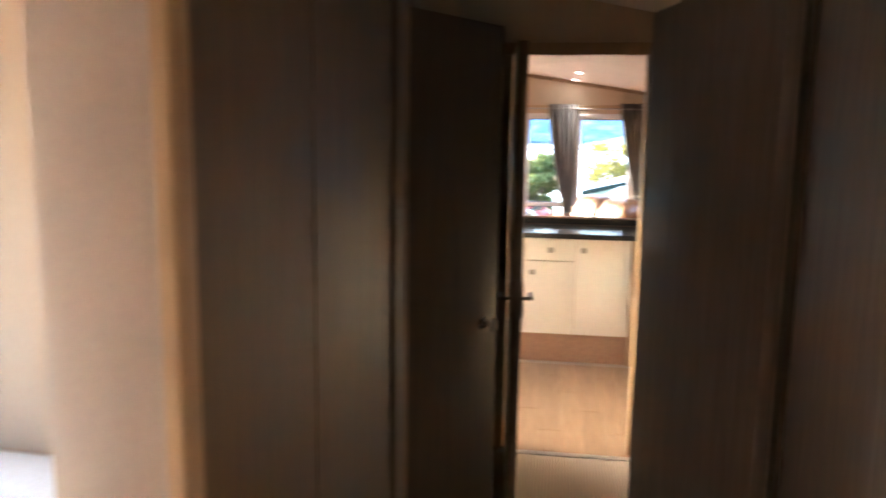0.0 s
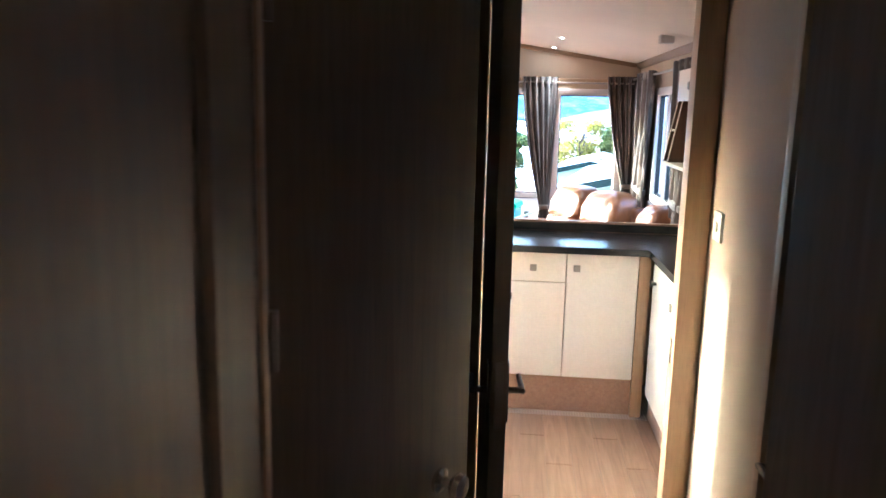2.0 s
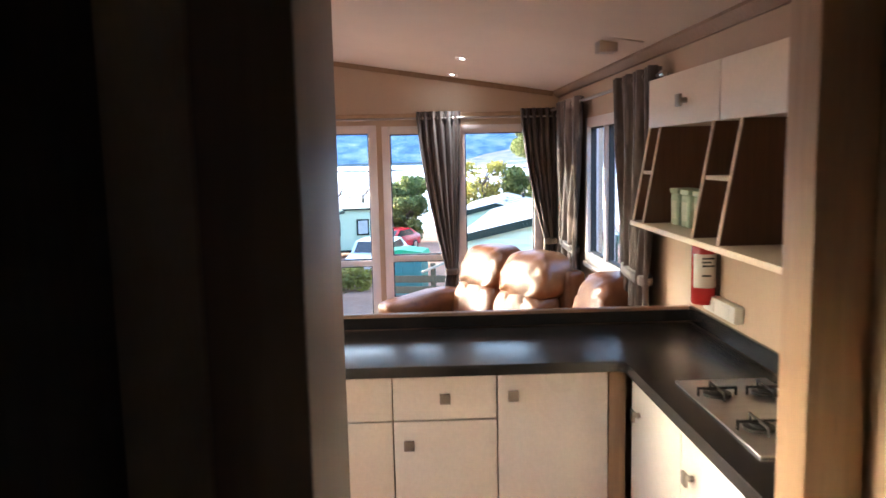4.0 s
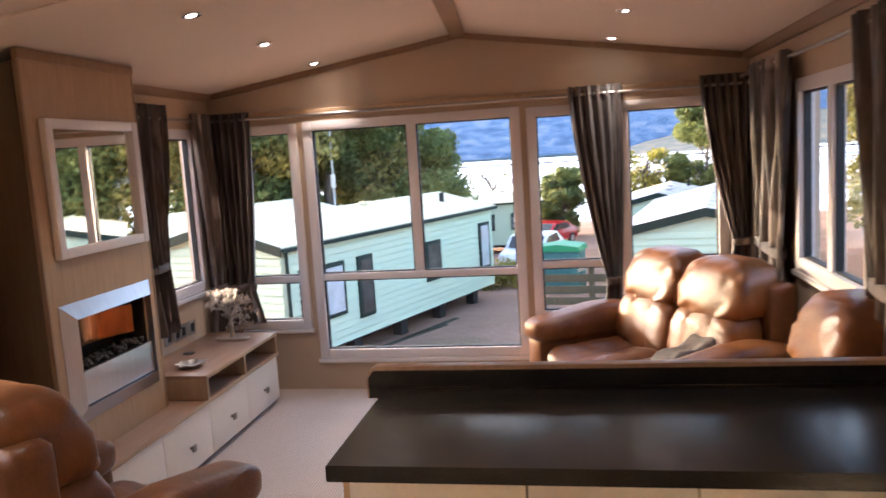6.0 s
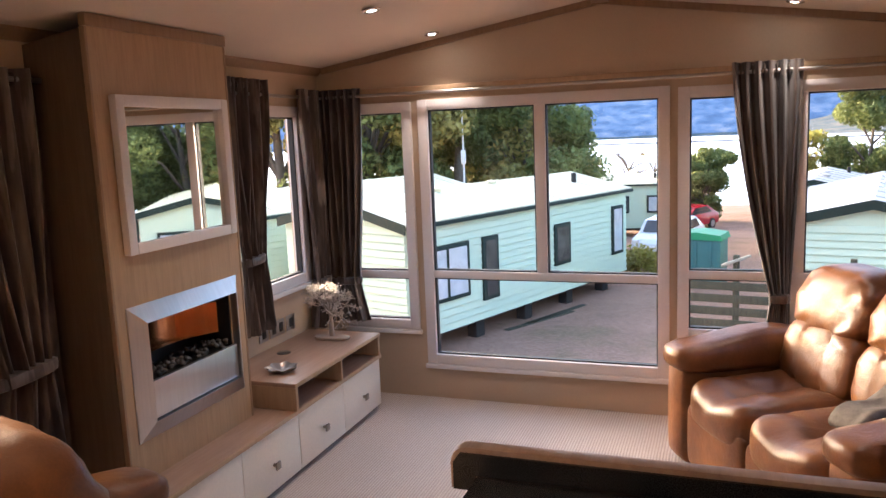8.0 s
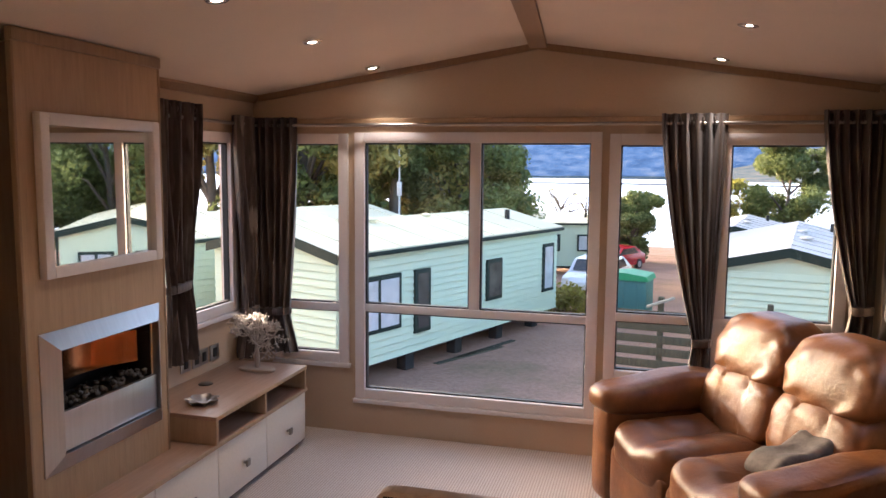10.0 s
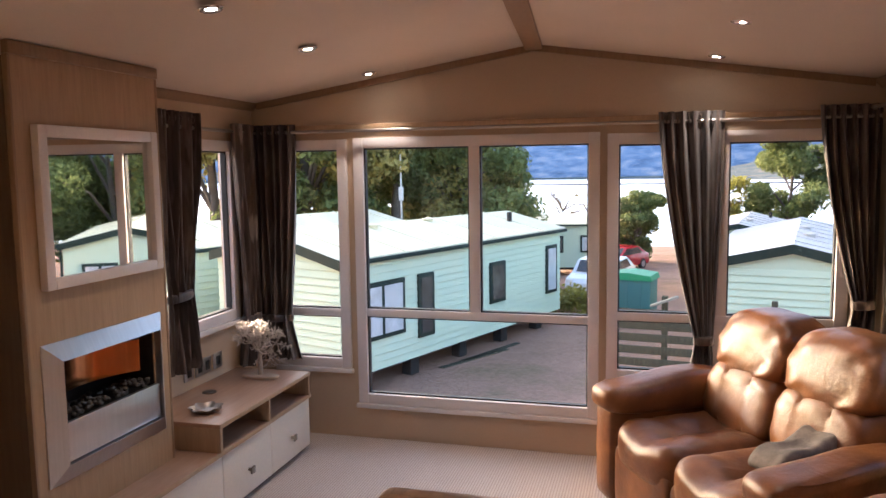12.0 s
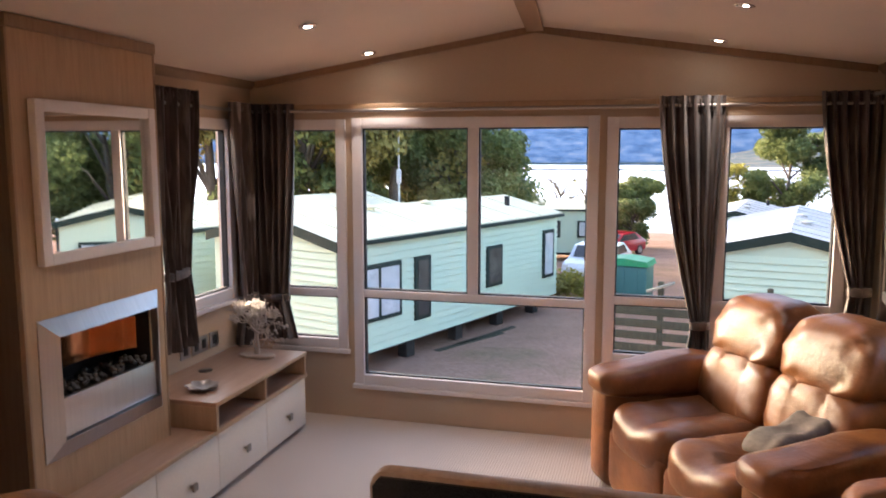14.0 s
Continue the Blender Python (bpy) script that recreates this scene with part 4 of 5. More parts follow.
for k, (r, z) in enumerate(((0.001, 0.004), (0.03, 0.004), (0.055, 0.012), (0.072, 0.026), (0.074, 0.0285), (0.057, 0.016), (0.03, 0.009), (0.001, 0.008))):
    rings.append([bm.verts.new((-1.397 + r * (1 + 0.16 * math.cos(7 * a)) * math.cos(a), -1.06 + r * (1 + 0.16 * math.cos(7 * a)) * math.sin(a), 0.4605 + z)) for a in [2 * math.pi * i / 42 for i in range(42)]])
for a, b_ in zip(rings, rings[1:]):
    for i in range(42):
        bm.faces.new((a[i], a[(i + 1) % 42], b_[(i + 1) % 42], b_[i]))
part("bowl", bm, SILVER, ds)
cs = thing("coaster", -1.56, -0.775, 0.464, label="flat dark round coaster on the oak shelf", category="coaster")
part("disc", lathe([(0.0, 0.0), (0.036, 0.0), (0.037, 0.003), (0.033, 0.006), (0.0, 0.006)], 24, None, (-1.56, -0.775, 0.464)), DARK_METAL, cs)


# ---- leather seating ----
def leather_seat(name, x, y, rz, seats, sw, depth, label, cat, arm=0.23, seat_z=0.44, back_z=0.93, arm_z=0.60):
    """Recliner seating, local x along its width from the left arm as one faces it, y from front (0) to back, z up."""
    s = thing(name, x, y, 0.0, rz, label, cat)
    W = seats * sw + 2 * arm
    part("base", box((0.03, 0.06, 0.02), (W - 0.03, depth - 0.05, 0.25), 0.03, None, 3), LEATHER, s, world=False)
    for k in range(4):
        fx, fy = (0.09 if k % 2 == 0 else W - 0.09), (0.12 if k < 2 else depth - 0.12)
        part("foot", tube((fx, fy, 0.0), (fx, fy, 0.03), 0.025), BLACK, s, world=False)
    for i in range(2):
        cx = arm / 2 if i == 0 else W - arm / 2
        def roll(c, sgn=(-1 if i == 0 else 1)):
            c.z += 0.018 * math.sin((c.y + 0.1) * 9) * (1 if c.z > 0 else 0)
            if c.z > 0.05:
                c.x += sgn * 0.012
            return c
        part("arm_side", pad((cx, depth * 0.47, (arm_z - 0.08) / 2 + 0.01), (arm - 0.03, depth * 0.92, arm_z - 0.08), 0.22, 0.22), LEATHER, s, world=False)
        part("armrest", pad((cx, depth * 0.44, arm_z - 0.075), (arm + 0.015, depth * 0.93, 0.17), 0.55, 0.38, 32, 16, roll), LEATHER, s, "padded armrest", world=False)
    for k in range(seats):
        cx = arm + sw * (k + 0.5)

        def sag(c):
            g = 1 - (2 * c.x / sw) ** 2
            if c.z > 0:
                c.z -= 0.014 * g + 0.008 * math.cos(c.x * 18) + 0.005 * math.sin(c.y * 34 + 2 * math.sin(c.x * 16))
                c.z -= 0.016 * math.exp(-(c.x / 0.014) ** 2)
            if c.y < -0.18:
                c.y -= 0.02 * g
            return c
        part("seat_cushion", pad((cx, depth * 0.36, seat_z - 0.09), (sw + 0.004, depth * 0.70, 0.23), 0.50, 0.30, 160, 24, sag), LEATHER, s, "stitched seat cushion", world=False)
        part("footrest_panel", pad((cx, 0.055, 0.20), (sw - 0.012, 0.10, 0.30), 0.3, 0.3), LEATHER, s, world=False)

        def lean(c):
            c.y += 0.22 * c.z
            if c.y < 0.06:
                for gx in (-sw / 6, sw / 6):
                    c.y += 0.009 * math.exp(-((c.x - gx) / 0.009) ** 2)
                c.y += 0.003 * math.sin(c.z * 70 + c.x * 25)
            return c
        zb = back_z - seat_z
        part("lumbar_cushion", pad((cx, depth * 0.66, seat_z + zb * 0.24), (sw + 0.004, 0.22, zb * 0.64), 0.55, 0.36, 200, 28, lean), LEATHER, s, "ribbed lower back cushion", world=False)

        def head(c):
            c.y += 0.30 * c.z
            c.z -= 0.03 * (2 * c.x / sw) ** 4 * (1 if c.z > 0 else 0)
            c.y += 0.006 * math.sin(c.x * 40 + 3 * math.sin(c.z * 30))
            return c
        part("head_cushion", pad((cx, depth * 0.755, back_z - zb * 0.27), (sw + 0.010, 0.25, zb * 0.60), 0.60, 0.36, 120, 28, head), LEATHER, s, "plump upper back cushion", world=False)
    part("back_shell", box((arm * 0.75, depth * 0.80, 0.12), (W - arm * 0.75, depth * 0.97, back_z - 0.09), 0.05, None, 3), LEATHER, s, world=False)
    return s


sofa = leather_seat("sofa", 0.35, -0.53, -60, 2, 0.46, 0.86, "two-seat tan leather recliner sofa with plump cushions", "sofa", 0.20)
leather_seat("armchair", -0.32, -2.59, 163, 1, 0.48, 0.72, "tan leather recliner armchair facing the window", "armchair", 0.18, 0.46, 0.97, 0.62)
leather_seat("armchair", 1.19, -1.74, -86, 1, 0.40, 0.46, "dark tan leather armchair between sofa and worktop", "armchair", 0.10, 0.46, 0.95, 0.62)
# scatter cushion lying on the sofa
GREY_VELVET = two_scale("grey_brown_velvet", (0.040, 0.032, 0.028), (0.16, 0.135, 0.12), 0.8, 120, 16, 0.25)
cu = thing("scatter_cushion", 1.19, -1.13, 0.47, label="grey-brown leaf-patterned velvet cushion lying on the sofa", category="cushion")
bm = pad((0, 0, 0), (0.47, 0.22, 0.085), 0.8, 0.5, 48, 16, lambda c: c + Vector((0, 0, 0.012 * math.sin(c.x * 30) + 0.01 * math.sin(c.y * 40) + 0.05 * max(0.0, c.x))))
bm.transform(pose(1.19, -1.13, 0.535, -14, -10, 36))
part("cover", bm, GREY_VELVET, cu)


# ---- curtains ----
def curtain(a, b, z1, z0, inward, tie=None, folds=7, label="", cloth=None, amp=0.028):
    """A gathered curtain between plan points a and b (top); tie: (fraction 0..1 towards which it is drawn, height, width share)."""
    a, b, n = Vector((*a, 0)), Vector((*b, 0)), Vector((*inward, 0))
    c = thing("curtain", (a.x + b.x) / 2, (a.y + b.y) / 2, z1, label=label or "dark brown striped satin eyelet curtain, tied back", category="curtain", group="lounge curtains")
    nu, nv = folds * 10, 26
    bm = bmesh.new()
    grid = []
    for side in (0, 1):
        rows = []
        for j in range(nv + 1):
            v = j / nv
            z = z1 + (z0 - z1) * v
            if tie:
                tv = (z1 - tie[1]) / (z1 - z0)
                if v < tv:
                    w = 1 + (tie[2] - 1) * (v / tv) ** 1.5
                else:
                    w = tie[2] + (min(1, tie[2] * 1.5) - tie[2]) * ((v - tv) / max(1e-3, 1 - tv))
                cx = tie[0]
            else:
                w, cx = 1.0, 0.5
            row = []
            for i in range(nu + 1):
                u = i / nu
                uu = cx + (u - cx) * w
                am = amp * (0.75 + 0.25 * w) * (1 + 0.35 * math.sin(3.1 * u * folds + 5 * v))
                off = am * math.sin(2 * math.pi * folds * u + 0.5 * math.sin(4 * v + u * 5)) + 0.012 * math.sin(9 * v + 14 * u) * v
                p = a.lerp(b, uu) + n * (0.055 + off + (0.004 if side else 0))
                row.append(bm.verts.new((p.x, p.y, z + 0.006 * math.sin(17 * u) * v)))
            rows.append(row)
        grid.append(rows)
    for side in (0, 1):
        r = grid[side]
        for j in range(nv):
            for i in range(nu):
                bm.faces.new((r[j][i], r[j][i + 1], r[j + 1][i + 1], r[j + 1][i]))
    for j in range(nv):
        for i in (0, nu):
            bm.faces.new((grid[0][j][i], grid[1][j][i], grid[1][j + 1][i], grid[0][j + 1][i]))
    for i in range(nu):
        for j in (0, nv):
            bm.faces.new((grid[0][j][i], grid[0][j][i + 1], grid[1][j][i + 1], grid[1][j][i]))
    part("fabric", bm, cloth or CURTAIN, c, "", 80)
    for k in range(folds - 1):
        u = (k + 0.75) / folds
        p = a.lerp(b, u) + n * 0.055
        rb = bmesh.new()
        t1 = (b - a).normalized()
        m = t1.to_track_quat("Z", "Y").to_matrix().to_4x4()
        m.translation = (p.x, p.y, z1 - 0.035)
        for q in range(12):
            a0, a1 = 2 * math.pi * q / 12, 2 * math.pi * (q + 1) / 12
            tube((0.020 * math.cos(a0), 0.020 * math.sin(a0), 0), (0.020 * math.cos(a1), 0.020 * math.sin(a1), 0), 0.004, None, 6, rb)
        rb.transform(m)
        part("eyelet", rb, DARK_METAL, c, "dark metal eyelet ring")
    if tie:
        uu0, uu1 = tie[0] + (0 - tie[0]) * tie[2], tie[0] + (1 - tie[0]) * tie[2]
        p0, p1 = a.lerp(b, uu0) + n * 0.055, a.lerp(b, uu1) + n * 0.055
        mid, ln = (p0 + p1) / 2, (p1 - p0).length
        bm = pad((0, 0, 0), (ln + 0.012, 0.085, 0.045), 0.25, 0.8, 24, 8, lambda q: q + Vector((0, 0, 0.06 * q.x)))
        ang = math.degrees(math.atan2((b - a).y, (b - a).x))
        bm.transform(pose(mid.x, mid.y, tie[1], 0, 0, ang))
        part("tieback", bm, CURTAIN, c)
    return c


def rail(p, q):
    r = thing("curtain_rail", *[(s + e) / 2 for s, e in zip(p, q)], label="slim metal curtain rail with round end caps", category="curtain rail", group="curtain rails")
    part("rod", tube(p, q, 0.009), PEWTER_PLATE, r)
    for e, o in ((p, q), (q, p)):
        d_ = (Vector(e) - Vector(o)).normalized()
        part("finial", tube(e, Vector(e) + d_ * 0.03, 0.016, 0.012), CHROME, r)
        part("bracket", tube(Vector(e) - d_ * 0.05, Vector(e) - d_ * 0.05 + Vector((0, 0.055 if abs(d_.x) > 0.5 else 0, 0)) + Vector(((0.055 if e[0] > 0 else -0.055) if abs(d_.y) > 0.5 else 0, 0, 0)), 0.006), PEWTER_PLATE, r)


curtain((0.645, -0.02), (0.965, -0.02), 1.858, 0.45, (0, -1), (0.84, 0.69, 0.28), 6)
curtain((1.395, -0.02), (1.670, -0.02), 1.868, 0.62, (0, -1), (0.97, 0.90, 0.36), 6)
curtain((-1.655, -0.02), (-1.375, -0.02), 1.855, 0.475, (0, -1), (0.25, 0.72, 0.75), 6)
curtain((-HW + 0.01, -0.34), (-HW + 0.01, -0.10), 1.855, 0.475, (1, 0), (0.75, 0.74, 0.62), 4, "brown curtain with pale printed leaves in the corner", LEAF_CURTAIN)
curtain((-HW + 0.01, -1.03), (-HW + 0.01, -0.66), 1.885, 0.60, (1, 0), (0.22, 0.98, 0.50), 7)
curtain((-HW + 0.01, -2.62), (-HW + 0.01, -2.10), 1.845, 0.42, (1, 0), (0.80, 0.82, 0.5), 7)
curtain((HW - 0.01, -1.08), (HW - 0.01, -0.30), 1.88, 0.62, (-1, 0), (0.45, 0.95, 0.62), 6, "brown curtain with pale printed leaves in the corner", LEAF_CURTAIN)
curtain((HW - 0.01, -2.54), (HW - 0.01, -1.86), 1.89, 0.45, (-1, 0), (0.32, 1.0, 0.55), 8)
rail((-1.66, -0.075, 1.81), (1.66, -0.075, 1.81))
rail((-1.625, -1.25, 1.81), (-1.625, -0.10, 1.81))
rail((-1.625, -3.26, 1.81), (-1.625, -2.06, 1.81))
rail((1.625, -2.60, 1.848), (1.625, -0.10, 1.848))

# ---- ceiling lamps and detector ----
# The last one, at y -3.2, is unseen and added to light the kitchen.
for x, y in ((-0.813, -1.074), (-0.861, -0.21), (-0.765, -1.90), (0.919, -1.111), (0.905, -0.236), (0.945, -1.96), (-0.72, -3.2)):
    z = ceil_at(x, y)
    tilt = math.degrees(math.atan((RIDGE - EAVES) / HW)) * (1 if x > 0 else -1)
    l = thing("downlight", x, y, z, label="small chrome recessed downlight, lit", category="ceiling light", group="ceiling downlights")
    bm = lathe([(0.0195, -0.002), (0.026, -0.006), (0.037, -0.006), (0.041, -0.002), (0.041, 0.001), (0.0195, 0.001)], 28)
    bm.transform(pose(x, y, z - 0.001, 0, tilt, 0))
    part("bezel", bm, CHROME, l, "chrome bezel")
    bm = lathe([(0.0, -0.0045), (0.016, -0.0045), (0.019, -0.003), (0.019, 0.0), (0.0, 0.0)], 24)
    bm.transform(pose(x, y, z - 0.0012, 0, tilt, 0))
    part("lamp_glass", bm, BULB, l, "glowing lamp glass")
    ld = bpy.data.lights.new("downlight_beam", "SPOT")
    ld.energy, ld.spot_size, ld.spot_blend, ld.shadow_soft_size, ld.color = 1.7, radians(92), 0.6, 0.03, (1.0, 0.86, 0.68)
    lo = new("downlight_beam", ld)
    lo.matrix_world = look((x, y, z - 0.02), (x, y, 0))
s = thing("smoke_alarm", 1.48, -2.27, ceil_at(1.48, -2.27), label="square grey detector on the ceiling", category="smoke alarm")
part("case", box((1.44, -2.32, ceil_at(1.48, -2.27) - 0.045), (1.52, -2.23, ceil_at(1.44, -2.27) - 0.002), 0.006), two_scale("grey_plastic", (0.46, 0.41, 0.36), (0.42, 0.375, 0.33), 0.5), s)

# ---- outdoors ----
GZ = -2.9                           # ground level of the site below
TEAL = two_scale("mint_cladding", (0.56, 0.66, 0.50), (0.53, 0.63, 0.475), 0.6, 20, 0.6, 0.03, spec=0.2)
ROOF = two_scale("white_roof_sheet", (0.80, 0.74, 0.52), (0.68, 0.63, 0.45), 0.85, 12, 0.7, 0.05, spec=0.1)
GREY_ROOF = two_scale("grey_roof_sheet", (0.56, 0.54, 0.52), (0.47, 0.455, 0.44), 0.8, 12, 0.7, 0.05, spec=0.15)
_t, _b = TEAL.node_tree, TEAL.node_tree.nodes["Principled BSDF"]
_col = _b.inputs["Base Color"].links[0].from_socket
_oi = _t.nodes.new("ShaderNodeObjectInfo")
_t.links.new(mixc(_t, ramp(_t, _oi.outputs["Random"], [(0.0, (0, 0, 0)), (1.0, (0.22, 0.22, 0.22))]), _col, (0.34, 0.45, 0.37)), _b.inputs["Base Color"])
DARK_GREEN = two_scale("dark_green_trim", (0.014, 0.026, 0.021), (0.02, 0.034, 0.028), 0.6, 30, 2, 0.02, spec=0.2)
# Near black: underside shade put into blocks and chassis; flues and pontoon share it.
SHADE = mat("shade_black", (0.02, 0.02, 0.02), 0.9)[0]
DARK_PANE = two_scale("dark_window_pane", (0.03, 0.028, 0.027), (0.10, 0.09, 0.085), 0.2, 8, 3, 0.0, spec=0.25)
NET = two_scale("net_curtain_pane", (0.58, 0.60, 0.62), (0.40, 0.42, 0.44), 0.15, 8, 3, 0.0)


def ground_height(x, y):
    h = GZ + 0.10 * math.sin(x * 0.21) * math.cos(y * 0.17)
    h -= 0.062 * min(24.0, max(0.0, y - 18))
    h -= 0.095 * min(200.0, max(0.0, y - 50))
    if y < 2.5:
        h = -0.75
    elif y < 8:
        h = -0.75 + (h + 0.75) * ((y - 2.5) / 5.5)
    return h


xs = sorted(set([-3000, -1500, -700, -300] + list(range(-160, 161, 8)) + [300, 700, 1500, 3000]))
ysg = sorted(set([-400, -100, -30] + list(range(-12, 60, 3)) + list(range(60, 240, 12)) + [260, 300, 3800]))
bm = bmesh.new()
g = [[bm.verts.new((x, y, ground_height(x, y))) for x in xs] for y in ysg]
for a, b in zip(g, g[1:]):
    for i in range(len(xs) - 1):
        bm.faces.new((a[i], a[i + 1], b[i + 1], b[i]))
GRASS = mat("rough_ground", (0.07, 0.08, 0.03), 0.95, 0.0, 0.05)
_m, _t, _b = GRASS
_v = coords(_t)
_c, _f = noisy(_t, _v, 0.3, 6, 0.65), noisy(_t, _v, 14, 6, 0.7)
_col = ramp(_t, _c, [(0.40, (0.42, 0.255, 0.185)), (0.54, (0.30, 0.182, 0.13)), (0.68, (0.11, 0.115, 0.045))])
_t.links.new(mixc(_t, 0.5, _col, ramp(_t, _f, [(0.3, (0.13, 0.082, 0.06)), (0.7, (0.56, 0.345, 0.25))])), _b.inputs["Base Color"])
bump(_t, _b, _f, 0.6, 0.05)
part("ground", bm, GRASS[0], None, "grey gravel and rough grass sloping to the water", 60, kind="structure")

# Sky glare on the loch is painted: pale bands plus a white-blue emission.
WATER, _t, _b = mat("loch_water_glare", (0.50, 0.55, 0.60), 0.25)
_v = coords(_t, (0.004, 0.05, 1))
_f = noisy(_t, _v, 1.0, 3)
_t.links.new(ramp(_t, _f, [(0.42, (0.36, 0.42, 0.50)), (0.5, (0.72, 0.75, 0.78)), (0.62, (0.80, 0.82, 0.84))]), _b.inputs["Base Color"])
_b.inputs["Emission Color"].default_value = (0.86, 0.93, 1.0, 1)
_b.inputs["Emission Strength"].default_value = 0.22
part("water", box((-3000, 150, -18.6), (3000, 1520, -18.4)), WATER, None, "loch with bright sky glare painted in", None, kind="structure")


def hill(name, d, base, peak, seed, cols, x0=-2600, x1=2600, glow=0.0):
    """A far wooded ridge with a broken skyline."""
    bm = bmesh.new()
    n = 160
    rows = []
    for j in range(9):
        v = j / 8
        row = []
        for i in range(n + 1):
            x = x0 + (x1 - x0) * i / n
            h = peak * (0.72 + 0.30 * noise.fractal(Vector((x * 0.0011 + seed, 3.1, 0)), 1.0, 2.0, 4) + 0.02 * noise.noise(Vector((x * 0.03, seed, 0))))
            h *= min(1.0, 0.06 + (x - x0) / 260) if x0 > 0 else 1.0
            row.append(bm.verts.new((x, d + 420 * v + 25 * noise.noise(Vector((x * 0.01, v * 4, seed))), base + h * (v ** 0.8) + 4 * noise.noise(Vector((x * 0.02, v * 9, seed))) * v)))
        rows.append(row)
    for a, b in zip(rows, rows[1:]):
        for i in range(n):
            bm.faces.new((a[i], a[i + 1], b[i + 1], b[i]))
    # Distance haze is painted in: muted ridge colours, emitted again where glow is set.
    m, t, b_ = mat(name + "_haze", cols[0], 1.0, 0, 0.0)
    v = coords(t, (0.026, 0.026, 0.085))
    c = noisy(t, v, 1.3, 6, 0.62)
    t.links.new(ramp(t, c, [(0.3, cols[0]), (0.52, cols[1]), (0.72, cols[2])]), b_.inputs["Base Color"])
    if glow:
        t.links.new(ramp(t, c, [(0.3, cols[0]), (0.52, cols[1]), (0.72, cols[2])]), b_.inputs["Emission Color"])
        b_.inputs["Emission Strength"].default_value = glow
    return part("backdrop", bm, m, None, "wooded hills across the loch with blue haze painted in", 60, kind="structure")


# the far ridge's blue is air haze put into its colours
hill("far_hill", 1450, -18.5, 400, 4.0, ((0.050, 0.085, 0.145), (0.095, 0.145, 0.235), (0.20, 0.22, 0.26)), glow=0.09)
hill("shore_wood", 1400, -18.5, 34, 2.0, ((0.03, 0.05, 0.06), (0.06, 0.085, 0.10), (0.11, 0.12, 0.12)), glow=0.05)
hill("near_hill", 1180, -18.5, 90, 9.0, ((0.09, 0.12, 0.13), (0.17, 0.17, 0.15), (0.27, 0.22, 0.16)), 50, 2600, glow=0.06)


# ---- neighbouring caravans ----
def caravan(x, y, z, rz, L, W, label, roof, wins_side=(), wins_end=(), wall_h=2.3, rise=0.42, skirt=0.5, boards=True):
    """A static caravan: local x along its length, y across (the long wall at y = 0 and the end at x = 0 face the viewer)."""
    c = thing("caravan", x, y, z, rz, label, "caravan", "neighbouring caravans")
    b0, b1 = skirt, skirt + wall_h
    prof = [(0, b0), (W, b0), (W, b1), (W / 2, b1 + rise), (0, b1)]
    part("body", prism(prof, "x", 0.0, L), TEAL, c, "", None, world=False)
    if boards:
        h = 0.15
        n = int(wall_h / h)
        for k in range(n):
            z0 = b0 + k * h
            bd = prism([(-0.004, z0 + 0.012), (-0.036, z0), (-0.036, z0 + 0.014), (-0.010, z0 + h - 0.012), (-0.004, z0 + h - 0.012)], "x", 0.02, L - 0.02)
            part("cladding_board", bd, TEAL, c, "", None, world=False)
            be = prism([(-0.004, z0 + 0.012), (-0.036, z0), (-0.036, z0 + 0.014), (-0.010, z0 + h - 0.012), (-0.004, z0 + h - 0.012)], "y", 0.02, W - 0.02)
            part("cladding_board", be, TEAL, c, "", None, world=False)
    o = 0.12
    sl = rise / (W / 2)
    for s in (0, 1):
        y0, y1 = (-o, W / 2) if s == 0 else (W / 2, W + o)
        zz = lambda yy: b1 + rise - abs(yy - W / 2) * sl
        part("roof", prism([(y0, zz(y0)), (y1, zz(y1)), (y1, zz(y1) + 0.05), (y0, zz(y0) + 0.05)], "x", -o, L + o), roof, c, "", None, world=False)
        part("verge_board", prism([(y0, zz(y0) - 0.14), (y1, zz(y1) - 0.14), (y1, zz(y1) + 0.055), (y0, zz(y0) + 0.055)], "x", -o - 0.03, -o - 0.002), DARK_GREEN, c, "dark verge board", None, world=False)
    part("gutter", box((-o, -o - 0.06, b1 - 0.09), (L + o, -o - 0.002, b1 - 0.005), 0.01), DARK_GREEN, c, "dark gutter", world=False)
    k = 0.6
    while k < L:
        part("roof_seam", prism([(-o, b1 - o * sl + 0.051), (W / 2, b1 + rise + 0.051), (W / 2, b1 + rise + 0.075), (-o, b1 - o * sl + 0.075)], "x", k, k + 0.03), roof, c, "", None, world=False)
        k += 1.2
    part("downpipe", tube((0.06, -0.07, b0), (0.06, -0.07, b1 - 0.05), 0.035), DARK_GREEN, c, world=False)
    for (a, e, lo, hi, n) in wins_side:
        wd = part("window", box((a, -0.075, b0 + lo), (e, -0.008, b0 + hi), 0.01), DARK_GREEN, c, "dark framed window", world=False)
        for q in range(n):
            s0 = a + 0.09 + (e - a - 0.09) * q / n
            s1 = a + (e - a - 0.09) * (q + 1) / n
            part("pane", box((s0, -0.081, b0 + lo + 0.09), (s1, -0.070, b0 + hi - 0.09)), DARK_PANE if n == 1 and a < L * 0.7 else NET, wd, "", None, world=False)
    for (a, e, lo, hi, n) in wins_end:
        wd = part("window", box((-0.075, a, b0 + lo), (-0.008, e, b0 + hi), 0.01), DARK_GREEN, c, "dark framed window", world=False)
        for q in range(n):
            s0 = a + 0.09 + (e - a - 0.09) * q / n
            s1 = a + (e - a - 0.09) * (q + 1) / n
